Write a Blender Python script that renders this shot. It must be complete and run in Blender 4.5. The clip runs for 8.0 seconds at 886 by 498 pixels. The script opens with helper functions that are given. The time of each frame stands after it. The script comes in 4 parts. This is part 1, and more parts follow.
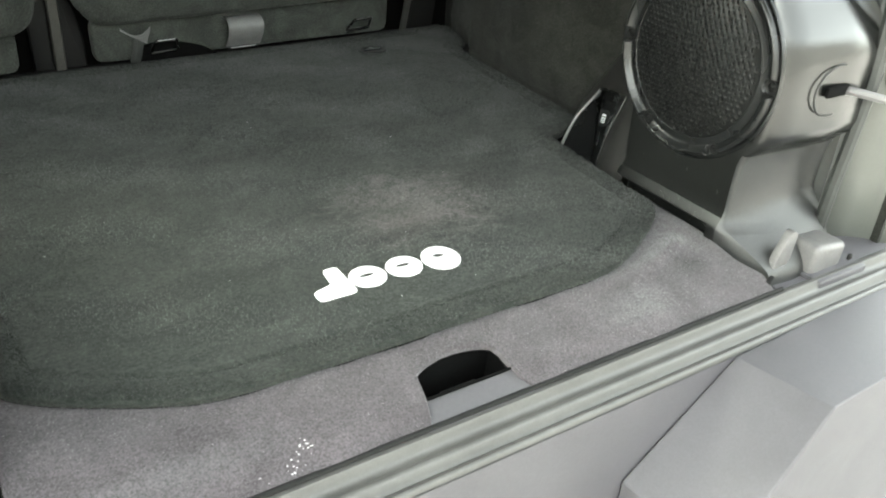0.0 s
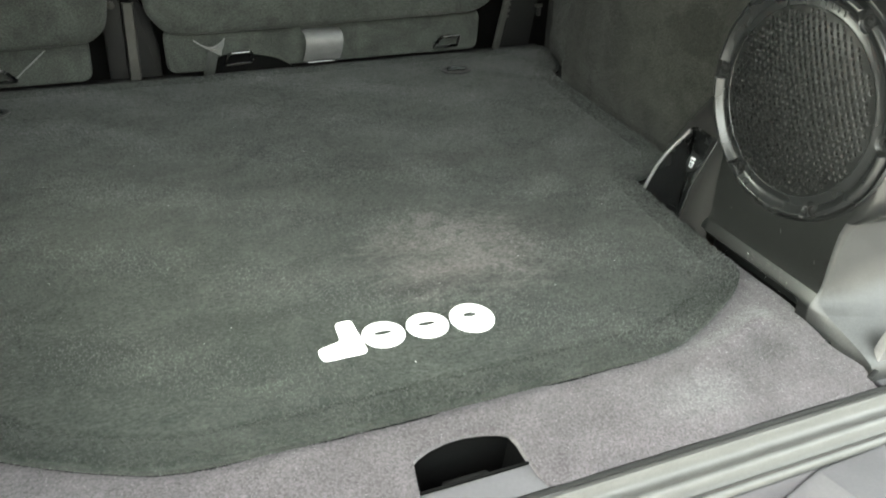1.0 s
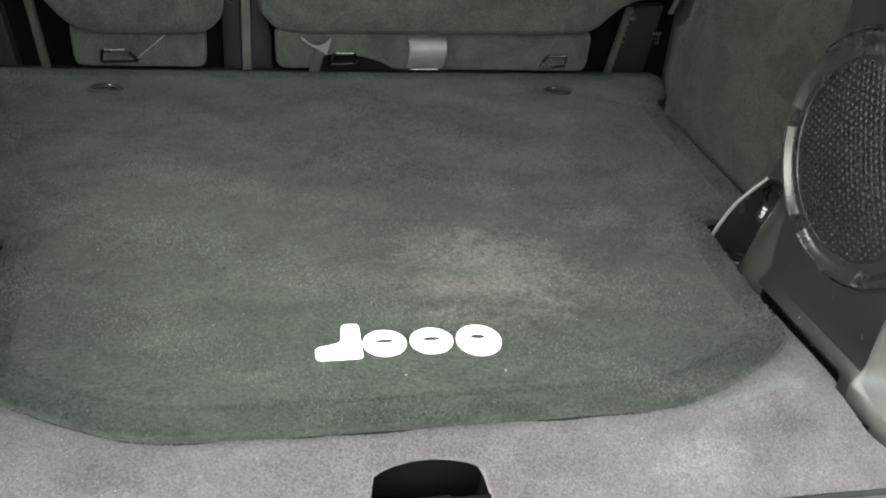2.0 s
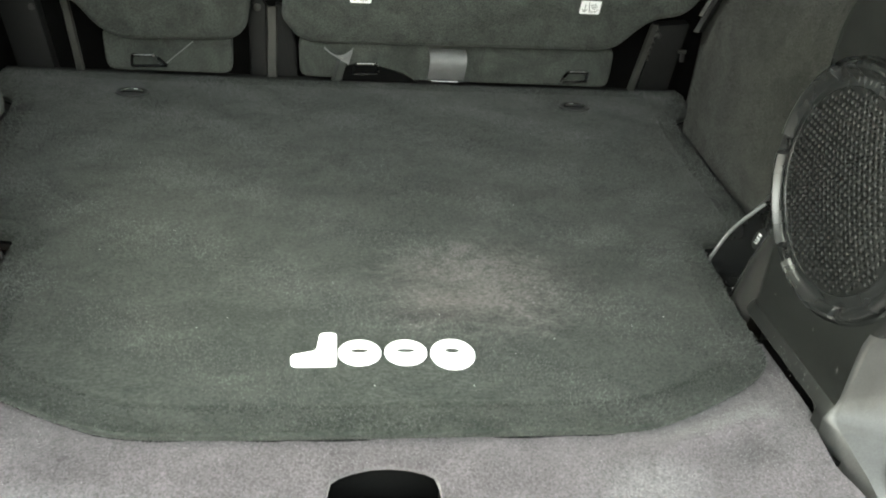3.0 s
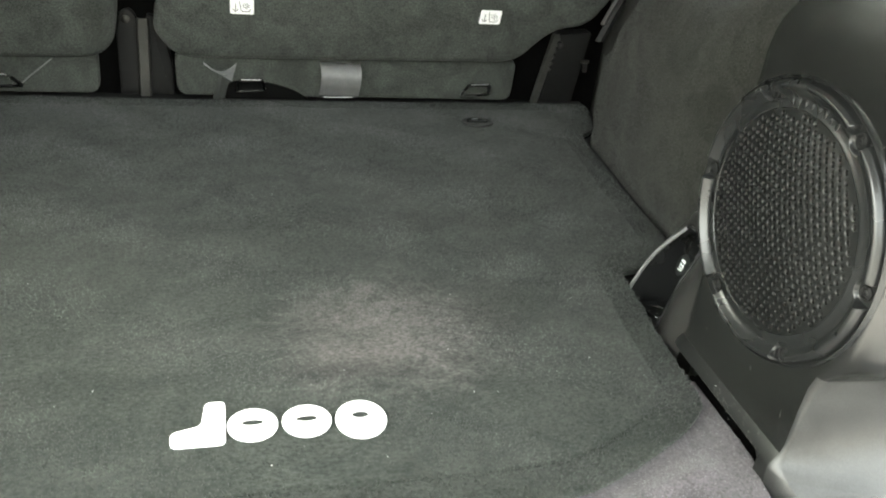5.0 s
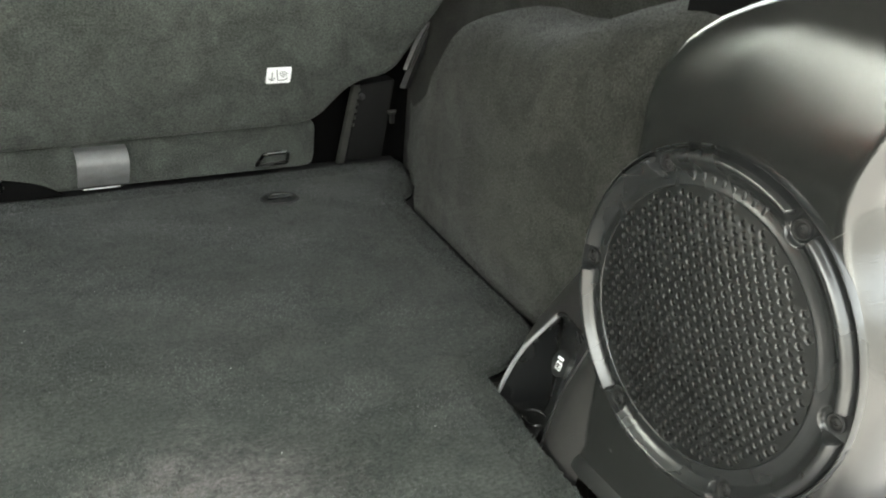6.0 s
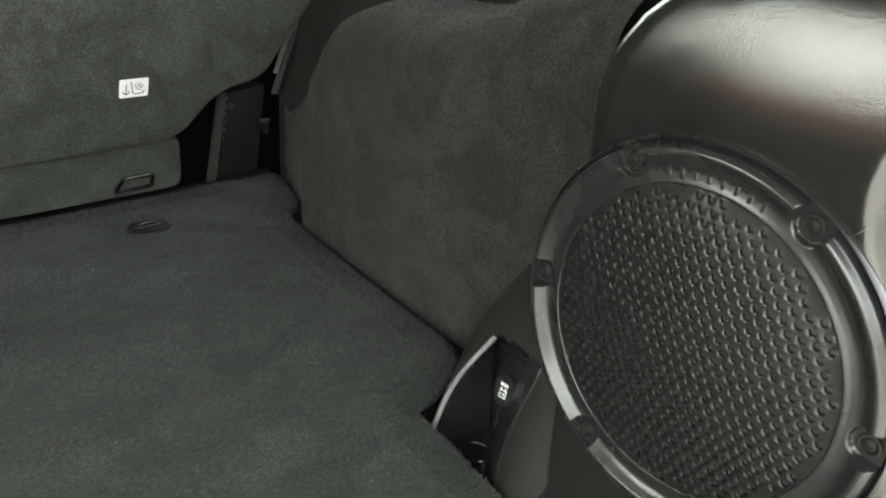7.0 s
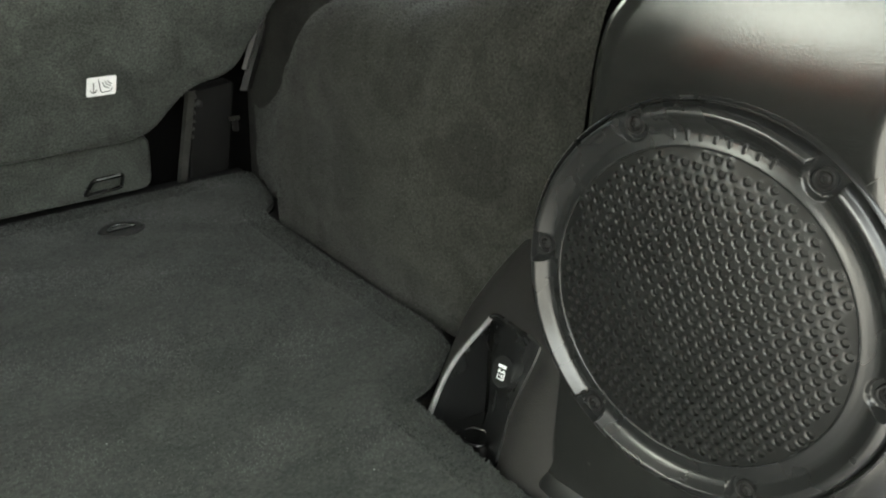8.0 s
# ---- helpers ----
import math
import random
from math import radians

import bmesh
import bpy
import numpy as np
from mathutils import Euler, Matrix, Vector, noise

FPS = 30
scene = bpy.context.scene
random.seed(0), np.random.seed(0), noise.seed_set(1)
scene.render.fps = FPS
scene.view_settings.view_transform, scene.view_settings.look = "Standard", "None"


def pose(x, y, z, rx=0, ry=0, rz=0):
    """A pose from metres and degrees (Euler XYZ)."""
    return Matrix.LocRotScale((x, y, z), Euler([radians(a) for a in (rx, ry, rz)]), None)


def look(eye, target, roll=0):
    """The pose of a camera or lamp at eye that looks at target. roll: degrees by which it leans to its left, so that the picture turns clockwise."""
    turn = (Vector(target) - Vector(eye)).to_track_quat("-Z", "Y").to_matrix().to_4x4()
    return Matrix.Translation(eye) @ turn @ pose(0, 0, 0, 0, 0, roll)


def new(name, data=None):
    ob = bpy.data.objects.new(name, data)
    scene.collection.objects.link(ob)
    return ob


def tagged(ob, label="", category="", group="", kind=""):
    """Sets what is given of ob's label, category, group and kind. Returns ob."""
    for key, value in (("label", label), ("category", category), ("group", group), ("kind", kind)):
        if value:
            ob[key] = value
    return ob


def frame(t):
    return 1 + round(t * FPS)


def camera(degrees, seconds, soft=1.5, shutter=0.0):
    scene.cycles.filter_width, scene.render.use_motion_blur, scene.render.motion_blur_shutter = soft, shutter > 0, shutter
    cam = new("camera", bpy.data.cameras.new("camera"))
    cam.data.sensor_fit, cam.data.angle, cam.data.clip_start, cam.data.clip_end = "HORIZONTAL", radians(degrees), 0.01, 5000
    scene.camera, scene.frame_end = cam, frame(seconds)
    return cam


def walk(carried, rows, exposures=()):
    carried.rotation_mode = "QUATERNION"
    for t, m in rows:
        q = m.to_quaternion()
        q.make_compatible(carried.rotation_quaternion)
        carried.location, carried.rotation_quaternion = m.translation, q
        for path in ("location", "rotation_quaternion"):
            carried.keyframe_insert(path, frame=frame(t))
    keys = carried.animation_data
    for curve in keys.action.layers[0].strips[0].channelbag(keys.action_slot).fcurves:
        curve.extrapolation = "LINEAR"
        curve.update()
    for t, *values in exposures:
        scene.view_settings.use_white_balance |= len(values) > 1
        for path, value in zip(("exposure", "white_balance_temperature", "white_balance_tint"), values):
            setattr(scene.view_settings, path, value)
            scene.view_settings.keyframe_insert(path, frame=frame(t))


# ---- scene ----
cam = camera(55.6, 8.0, soft=2.0)
PATH = [
    (0, (-0.412, -0.541, 1.267), (0.574, 0.877, 0.258), 3.9),
    (0.5, (-0.356, -0.493, 1.265), (0.48, 1.023, 0.263), 3.1),
    (1, (-0.257, -0.476, 1.255), (0.469, 1.093, 0.248), 3.0),
    (1.5, (-0.179, -0.489, 1.254), (0.36, 1.155, 0.25), 4.0),
    (3, (-0.048, -0.528, 1.285), (0.214, 1.184, 0.285), 5.0),
    (3.5, (-0.026, -0.5, 1.275), (0.213, 1.216, 0.276), 4.6),
    (4, (-0.025, -0.418, 1.26), (0.215, 1.291, 0.25), 4.3),
    (4.2, (-0.033, -0.412, 1.245), (0.254, 1.29, 0.236), 4.8),
    (5.3, (-0.036, -0.419, 1.274), (0.566, 1.242, 0.337), 6.4),
    (5.5, (-0.02, -0.354, 1.265), (0.673, 1.288, 0.358), 6.0),
    (6, (0.02, -0.196, 1.25), (0.942, 1.347, 0.373), 5.1),
    (6.5, (0.04, -0.125, 1.231), (1.137, 1.308, 0.367), 4.8),
    (7, (0.036, -0.084, 1.219), (1.222, 1.28, 0.363), 4.1),
    (7.5, (0.039, -0.086, 1.203), (1.273, 1.241, 0.358), 3.2),
    (8, (0.018, -0.067, 1.197), (1.275, 1.241, 0.354), 3.0),
]
EXPOSURES = [(0, 4.35, 7000, -2), (0.5, 4.77, 7050, -3), (1, 4.8, 7100, -3), (3.5, 4.74, 7250, -4), (4.2, 4.4, 7350, -5), (5.5, 5.08, 7100, 1), (6.5, 4.75, 7100, 1), (8, 4.55, 7200, 0)]
walk(cam, [(t, look(eye, target, roll)) for t, eye, target, roll in PATH], EXPOSURES)

# ---- daylight: hazy sky, soft sun from the left, beside and above the car ----
SUN_EL, SUN_AZ = 43.0, -52.0
world = bpy.data.worlds.new("sky")
world.use_nodes = True
scene.world = world
wn, wl = world.node_tree.nodes, world.node_tree.links
sky = wn.new("ShaderNodeTexSky")
sky.sky_type = "NISHITA"
sky.sun_disc = False
sky.dust_density = 4.0
sky.sun_elevation, sky.sun_rotation = radians(SUN_EL), radians(SUN_AZ)
grey = wn.new("ShaderNodeHueSaturation")
grey.inputs["Saturation"].default_value = 0.25
wl.new(sky.outputs[0], grey.inputs["Color"])
wl.new(grey.outputs[0], wn["Background"].inputs["Color"])
wn["Background"].inputs["Strength"].default_value = 0.15
sun = new("sun", bpy.data.lights.new("sun", "SUN"))
sun.data.energy, sun.data.angle, sun.data.color = 0.03, radians(35), (1.0, 0.96, 0.9)
az, el = radians(SUN_AZ), radians(SUN_EL)
sun.matrix_world = look((0, 0, 5), (-math.sin(az) * math.cos(el), -math.cos(az) * math.cos(el), 5 - math.sin(el)))


# ---- materials ----
def material(name, base, rough=0.6, metal=0.0, spec=0.5, coarse=0.0, coarse_size=0.1, fine=0.0, fine_size=0.003,
             bump=0.0, bump_size=0.002, bump_kind="noise", sheen=0.0, coat=0.0, rough_var=0.0, stretch=(1, 1, 1), second=None, bias=0.5, spread=0.2, detail=4, stains_and_shade=()):
    """A procedural surface: base colour, blotches and grain at two sizes (metres), relief and wear in the gloss."""
    m = bpy.data.materials.new(name)
    m.use_nodes = True
    nt = m.node_tree
    n, l = nt.nodes, nt.links
    p = n["Principled BSDF"]
    p.inputs["Roughness"].default_value, p.inputs["Metallic"].default_value = rough, metal
    p.inputs["Specular IOR Level"].default_value = spec
    p.inputs["Coat Weight"].default_value = coat
    if sheen:
        p.inputs["Sheen Weight"].default_value, p.inputs["Sheen Roughness"].default_value = sheen, 0.5
    geo = n.new("ShaderNodeNewGeometry")
    mapping = n.new("ShaderNodeMapping")
    mapping.inputs["Scale"].default_value = stretch
    l.new(geo.outputs["Position"], mapping.inputs["Vector"])

    def noise_at(size, detail, rgh=0.5, warp=0.0):
        t = n.new("ShaderNodeTexNoise")
        t.inputs["Scale"].default_value, t.inputs["Detail"].default_value = 1.0 / size, detail
        t.inputs["Roughness"].default_value, t.inputs["Distortion"].default_value = rgh, warp
        l.new(mapping.outputs[0], t.inputs["Vector"])
        return t

    big, small = noise_at(coarse_size, detail, 0.6, 0.8), noise_at(fine_size, 2, 0.6)
    mix = n.new("ShaderNodeMix")
    mix.data_type = "RGBA"
    dark = [c * (1 - coarse) for c in base]
    light = second or [min(1, c * (1 + coarse)) for c in base]
    mix.inputs[6].default_value, mix.inputs[7].default_value = (*dark, 1), (*light, 1)
    ramp = n.new("ShaderNodeMapRange")
    ramp.inputs[1].default_value, ramp.inputs[2].default_value = bias - spread, bias + spread
    l.new(big.outputs[0], ramp.inputs[0])
    l.new(ramp.outputs[0], mix.inputs[0])
    colour = mix.outputs[2]
    for sx, sy, rx, ry, tone, amount in stains_and_shade:
        shift = n.new("ShaderNodeMapping")
        shift.vector_type = "TEXTURE"
        shift.inputs["Location"].default_value, shift.inputs["Scale"].default_value = (sx, sy, 0.745), (rx, ry, 0.2)
        l.new(geo.outputs["Position"], shift.inputs["Vector"])
        dist = n.new("ShaderNodeVectorMath")
        dist.operation = "LENGTH"
        l.new(shift.outputs[0], dist.inputs[0])
        ragged = noise_at(max(0.015, min(rx, ry) * 0.28), 7, 0.72, 1.8)
        total = n.new("ShaderNodeMath")
        total.operation = "MULTIPLY_ADD"
        total.inputs[1].default_value = 2.8
        l.new(ragged.outputs[0], total.inputs[0])
        l.new(dist.outputs["Value"], total.inputs[2])
        fade = n.new("ShaderNodeMapRange")
        fade.inputs[1].default_value, fade.inputs[2].default_value = 1.55, 2.5
        fade.inputs[3].default_value, fade.inputs[4].default_value = amount, 0.0
        l.new(total.outputs[0], fade.inputs[0])
        blot = n.new("ShaderNodeMix")
        blot.data_type = "RGBA"
        blot.inputs[7].default_value = (*tone, 1)
        l.new(fade.outputs[0], blot.inputs[0])
        l.new(colour, blot.inputs[6])
        colour = blot.outputs[2]
    grain = n.new("ShaderNodeMix")
    grain.data_type, grain.blend_type = "RGBA", "MULTIPLY"
    grain.inputs[0].default_value = 1.0
    gr = n.new("ShaderNodeMapRange")
    gr.inputs[1].default_value, gr.inputs[2].default_value = 0.3, 0.7
    gr.inputs[3].default_value, gr.inputs[4].default_value = 1 - fine, 1 + fine
    l.new(small.outputs[0], gr.inputs[0])
    l.new(colour, grain.inputs[6])
    l.new(gr.outputs[0], grain.inputs[7])
    colour = grain.outputs[2]
    l.new(colour, p.inputs["Base Color"])
    if rough_var:
        rr = n.new("ShaderNodeMapRange")
        rr.inputs[1].default_value, rr.inputs[2].default_value = 0.3, 0.7
        rr.inputs[3].default_value, rr.inputs[4].default_value = rough - rough_var, min(1, rough + rough_var)
        l.new(big.outputs[0], rr.inputs[0])
        l.new(rr.outputs[0], p.inputs["Roughness"])
    if bump:
        if bump_kind == "grain":
            t = n.new("ShaderNodeTexVoronoi")
            t.inputs["Scale"].default_value = 1.0 / bump_size
            l.new(mapping.outputs[0], t.inputs["Vector"])
        else:
            t = noise_at(bump_size, 2, 0.6)
        b = n.new("ShaderNodeBump")
        b.inputs["Strength"].default_value, b.inputs["Distance"].default_value = bump, bump_size * 0.6
        l.new(t.outputs[0], b.inputs["Height"])
        l.new(b.outputs[0], p.inputs["Normal"])
    return m


M = {}
M["mat"] = material("mat_pile", (0.0302, 0.0346, 0.0310), 0.95, spec=0.1, coarse=0.26, coarse_size=0.05, spread=0.12, detail=7, fine=0.4, fine_size=0.0035,
                    sheen=0.14, stretch=(0.75, 1, 1), second=(0.0355, 0.0390, 0.0350),
                    stains_and_shade=[(0.130, 0.305, 0.125, 0.105, (0.096, 0.089, 0.087), 0.95), (0.085, 0.26, 0.06, 0.03, (0.085, 0.077, 0.075), 0.6), (0.02, 0.30, 0.22, 0.022, (0.047, 0.048, 0.045), 0.55), (0.06, 0.245, 0.12, 0.018, (0.016, 0.017, 0.016), 0.55),
                            (0.25, 0.33, 0.05, 0.10, (0.02, 0.021, 0.019), 0.5), (-0.24, 0.24, 0.2, 0.03, (0.019, 0.021, 0.019), 0.45), (-0.12, 0.5, 0.25, 0.03, (0.045, 0.048, 0.043), 0.25),
                            (0.2, 0.55, 0.2, 0.035, (0.02, 0.021, 0.019), 0.4), (0.25, 0.68, 0.16, 0.03, (0.045, 0.047, 0.043), 0.25)])
# pale blots are dust; the dark one paints shade below the carpet's fold
M["floor_carpet"] = material("worn_carpet", (0.070, 0.0625, 0.068), 0.95, spec=0.1, coarse=0.22, coarse_size=0.07, fine=0.4, fine_size=0.0025,
                             bump=0.4, bump_size=0.0016, sheen=0.3,
                             stains_and_shade=[(0.25, 0.0, 0.06, 0.03, (0.12, 0.115, 0.12), 0.7), (-0.3, 0.0, 0.12, 0.02, (0.11, 0.105, 0.11), 0.5), (0.36, 0.03, 0.05, 0.02, (0.035, 0.033, 0.035), 0.6)])
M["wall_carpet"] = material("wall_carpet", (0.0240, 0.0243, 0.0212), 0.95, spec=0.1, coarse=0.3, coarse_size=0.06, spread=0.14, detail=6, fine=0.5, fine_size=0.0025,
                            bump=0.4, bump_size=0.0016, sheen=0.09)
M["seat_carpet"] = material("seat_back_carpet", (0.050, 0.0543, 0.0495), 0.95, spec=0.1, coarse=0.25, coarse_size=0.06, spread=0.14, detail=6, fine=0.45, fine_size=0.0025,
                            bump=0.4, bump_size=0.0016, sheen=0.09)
M["plastic"] = material("grained_plastic", (0.0090, 0.0093, 0.0088), 0.19, spec=0.70, coarse=0.16, coarse_size=0.09, fine=0.12, fine_size=0.002,
                        bump=0.09, bump_size=0.0011, bump_kind="grain", rough_var=0.03)
M["foot"] = material("scuffed_plastic", (0.0200, 0.0202, 0.0200), 0.44, spec=0.6, coarse=0.3, coarse_size=0.03, fine=0.25, fine_size=0.002,
                      bump=0.12, bump_size=0.0012, bump_kind="grain", rough_var=0.06)
M["trim"] = material("pocket_plastic", (0.0175, 0.0168, 0.016), 0.42, spec=0.45, coarse=0.1, coarse_size=0.06, fine=0.1, fine_size=0.002,
                     bump=0.2, bump_size=0.0015, bump_kind="grain")
M["gloss_black"] = material("smooth_black_plastic", (0.011, 0.0114, 0.0114), 0.26, spec=0.5, coarse=0.1, fine=0.05, rough_var=0.05)
M["grille"] = material("dull_moulded_plastic", (0.0078, 0.0081, 0.0079), 0.30, spec=0.34, coarse=0.1, fine=0.05)
M["cloth"] = material("grille_cloth", (0.013, 0.013, 0.0125), 0.6, spec=0.35, coarse=0.2, coarse_size=0.03, fine=0.1)
M["black"] = material("dull_black", (0.004, 0.004, 0.004), 0.7, spec=0.3, coarse=0.2, fine=0.2)
# near-black for gaps and hollows: their shade is put into the colour
M["void"] = material("shade_black", (0.002, 0.002, 0.002), 0.9, spec=0.1, coarse=0.2, fine=0.2)
M["rubber"] = material("rubber", (0.02, 0.02, 0.02), 0.6, spec=0.4, coarse=0.2, fine=0.1)
M["paint"] = material("silver_paint", (0.072, 0.071, 0.069), 0.42, metal=0.1, spec=0.4, coarse=0.1, coarse_size=0.06, fine=0.06, coat=0.1)
M["bumper"] = material("bumper_plastic", (0.070, 0.067, 0.074), 0.5, spec=0.45, coarse=0.1, coarse_size=0.08, fine=0.06, bump=0.15, bump_size=0.0012, rough_var=0.06)
M["white"] = material("white_weave", (0.86, 0.85, 0.86), 0.7, spec=0.3, coarse=0.04, coarse_size=0.02, fine=0.05, fine_size=0.001, bump=0.4, bump_size=0.001)
M["strap"] = material("grey_webbing", (0.16, 0.16, 0.16), 0.5, spec=0.4, coarse=0.1, coarse_size=0.02, fine=0.2, fine_size=0.001, bump=0.4, bump_size=0.001)
# bright steel of the buckle bar, and the painted highlight on the anchor loops
M["steel_and_highlight"] = material("steel_and_highlight", (0.3, 0.3, 0.3), 0.42, metal=1.0, coarse=0.25, coarse_size=0.01, fine=0.2)
M["dull_steel"] = material("dull_grey_metal", (0.06, 0.06, 0.055), 0.5, metal=0.5, coarse=0.2, coarse_size=0.03, fine=0.1)
M["headliner"] = material("headliner_cloth", (0.18, 0.175, 0.165), 0.95, spec=0.1, coarse=0.05, fine=0.1, bump=0.3, bump_size=0.002)
M["ground"] = material("pale_concrete", (0.31, 0.30, 0.29), 0.85, spec=0.3, coarse=0.2, coarse_size=0.6, fine=0.2, fine_size=0.01, bump=0.3, bump_size=0.01)
M["jamb_rubber"] = material("grey_rubber", (0.03, 0.032, 0.03), 0.5, spec=0.5, coarse=0.2, coarse_size=0.05, fine=0.1)
M["pale_plastic"] = material("pale_grey_plastic", (0.11, 0.106, 0.106), 0.45, spec=0.5, coarse=0.15, coarse_size=0.02, fine=0.1)
M["jamb_paint"] = material("shaded_silver_paint", (0.085, 0.088, 0.08), 0.4, metal=0.2, coarse=0.06, coarse_size=0.2, fine=0.03, coat=0.4)
M["dark_chrome"] = material("dark_bright_wire", (0.12, 0.12, 0.12), 0.22, metal=0.8, coarse=0.1, fine=0.05)
M["ink"] = material("printed_ink", (0.06, 0.06, 0.065), 0.6)
M["dust"] = material("pale_dust", (0.55, 0.54, 0.55), 0.9, coarse=0.1, coarse_size=0.005)
M["scuff"] = material("pale_scuff", (0.075, 0.076, 0.072), 0.7, coarse=0.3, coarse_size=0.004)
M["brick"] = material("red_brick", (0.42, 0.105, 0.055), 0.85, spec=0.3, coarse=0.25, coarse_size=0.4, fine=0.3, fine_size=0.03, bump=0.3, bump_size=0.02)
M["render"] = material("grey_render", (0.24, 0.24, 0.235), 0.9, spec=0.2, coarse=0.12, coarse_size=0.5, fine=0.15, fine_size=0.01, bump=0.3, bump_size=0.008)
M["glass"] = bpy.data.materials.new("privacy_glass")
M["glass"].use_nodes = True
gn, gl = M["glass"].node_tree.nodes, M["glass"].node_tree.links
clear, shine, blend = gn.new("ShaderNodeBsdfTransparent"), gn.new("ShaderNodeBsdfGlossy"), gn.new("ShaderNodeMixShader")
clear.inputs["Color"].default_value = (0.64, 0.66, 0.66, 1)
shine.inputs["Roughness"].default_value = 0.0
blend.inputs[0].default_value = 0.05
gl.new(clear.outputs[0], blend.inputs[1])
gl.new(shine.outputs[0], blend.inputs[2])
gl.new(blend.outputs[0], gn["Material Output"].inputs["Surface"])


# ---- mesh helpers ----
def finish(bm, smooth=40, recalc=True):
    if recalc:
        bmesh.ops.recalc_face_normals(bm, faces=bm.faces)
    for f in bm.faces:
        f.smooth = True
    for e in bm.edges:
        if len(e.link_faces) == 2 and e.calc_face_angle(0) > radians(smooth):
            e.smooth = False
    return bm


def part(name, bm, mat, parent=None, label="", smooth=40, recalc=True):
    """Links a bmesh as one mesh object under a thing or a part."""
    finish(bm, smooth, recalc)
    me = bpy.data.meshes.new(name)
    bm.to_mesh(me)
    bm.free()
    me.materials.append(M[mat] if isinstance(mat, str) else mat)
    ob = new(name, me)
    if parent:
        ob.parent = parent
    if label:
        tagged(ob, label)
    return ob


def thing(name, label, category, group="", kind=""):
    return tagged(new(name), label, category, group, kind)


def loft(rows, closed=False, cap=False):
    """A sheet through rows of points; closed joins each row's ends."""
    bm = bmesh.new()
    vs = [[bm.verts.new(p) for p in r] for r in rows]
    k = len(rows[0])
    for a, b in zip(vs, vs[1:]):
        for i in range(k if closed else k - 1):
            j = (i + 1) % k
            bm.faces.new((a[i], a[j], b[j], b[i]))
    if cap:
        bm.faces.new(vs[0])
        bm.faces.new(vs[-1])
    return bm


def thick(bm, t):
    """Gives a sheet a thickness."""
    bmesh.ops.recalc_face_normals(bm, faces=bm.faces)
    bmesh.ops.solidify(bm, geom=bm.faces[:], thickness=t)
    return bm


def box(size, at=(0, 0, 0), bevel=0.0, segments=2, m=None):
    bm = bmesh.new()
    bmesh.ops.create_cube(bm, size=1)
    bmesh.ops.scale(bm, vec=size, verts=bm.verts)
    if bevel:
        bmesh.ops.bevel(bm, geom=bm.edges[:], offset=bevel, segments=segments, affect="EDGES", profile=0.5)
    if m:
        bmesh.ops.transform(bm, matrix=m, verts=bm.verts)
    bmesh.ops.translate(bm, vec=at, verts=bm.verts)
    return bm


def tube(points, r, sides=8, closed=False):
    """A round bar along points."""
    pts = [Vector(p) for p in points]
    rows = []
    up = None
    for i, p in enumerate(pts):
        a = pts[i - 1] if (i > 0 or closed) else p
        b = pts[(i + 1) % len(pts)] if (i < len(pts) - 1 or closed) else p
        d = (b - a).normalized()
        if up is None:
            up = d.orthogonal().normalized()
        up = (up - d * up.dot(d)).normalized()
        side = d.cross(up)
        rows.append([p + r * (math.cos(t) * up + math.sin(t) * side) for t in (2 * math.pi * k / sides for k in range(sides))])
    if closed:
        rows.append(rows[0])
    bm = loft(rows, closed=True, cap=not closed)
    if closed:
        bmesh.ops.remove_doubles(bm, verts=bm.verts, dist=1e-6)
    return bm


def prism(outline, depth, m, bevel=0.0, segments=2):
    """A flat outline (u, v) with a depth along its w axis, set by m."""
    bm = bmesh.new()
    f = bm.faces.new([bm.verts.new((u, v, 0)) for u, v in outline])
    r = bmesh.ops.extrude_face_region(bm, geom=[f])
    bmesh.ops.translate(bm, vec=(0, 0, depth), verts=[g for g in r["geom"] if isinstance(g, bmesh.types.BMVert)])
    if bevel:
        edges = [e for e in bm.edges if abs(e.verts[0].co.z - e.verts[1].co.z) < 1e-7]
        bmesh.ops.bevel(bm, geom=edges, offset=bevel, segments=segments, affect="EDGES", profile=0.5)
    bmesh.ops.transform(bm, matrix=m, verts=bm.verts)
    return bm


def spin_profile(profile, m, steps=32):
    """A turned form: (radius, height) points round the w axis, set by m."""
    rows = [[m @ Vector((r * math.cos(a), r * math.sin(a), h)) for a in (2 * math.pi * k / steps for k in range(steps))] for r, h in profile]
    return loft(rows, closed=True)


def rounded(points, r, n=4):
    """An outline with its corners rounded."""
    out = []
    k = len(points)
    for i in range(k):
        a, b, c = Vector(points[i - 1]), Vector(points[i]), Vector(points[(i + 1) % k])
        d = min(r, (a - b).length / 2.01, (c - b).length / 2.01)
        p, q = b + (a - b).normalized() * d, b + (c - b).normalized() * d
        for j in range(n + 1):
            t = j / n
            out.append(tuple((1 - t) ** 2 * p + 2 * t * (1 - t) * b + t * t * q))
    return out


def spline(points, n):
    """Smooth points through the control points (Catmull-Rom)."""
    P = [Vector(p) for p in points]
    P = [2 * P[0] - P[1]] + P + [2 * P[-1] - P[-2]]
    out = []
    for i in range(1, len(P) - 2):
        for j in range(n):
            t = j / n
            out.append(0.5 * (2 * P[i] + (P[i + 1] - P[i - 1]) * t + (2 * P[i - 1] - 5 * P[i] + 4 * P[i + 1] - P[i + 2]) * t * t
                              + (3 * P[i] - P[i - 1] - 3 * P[i + 1] + P[i + 2]) * t ** 3))
    return out + [P[-2]]


def mixed(a, b, t):
    return a + (b - a) * t


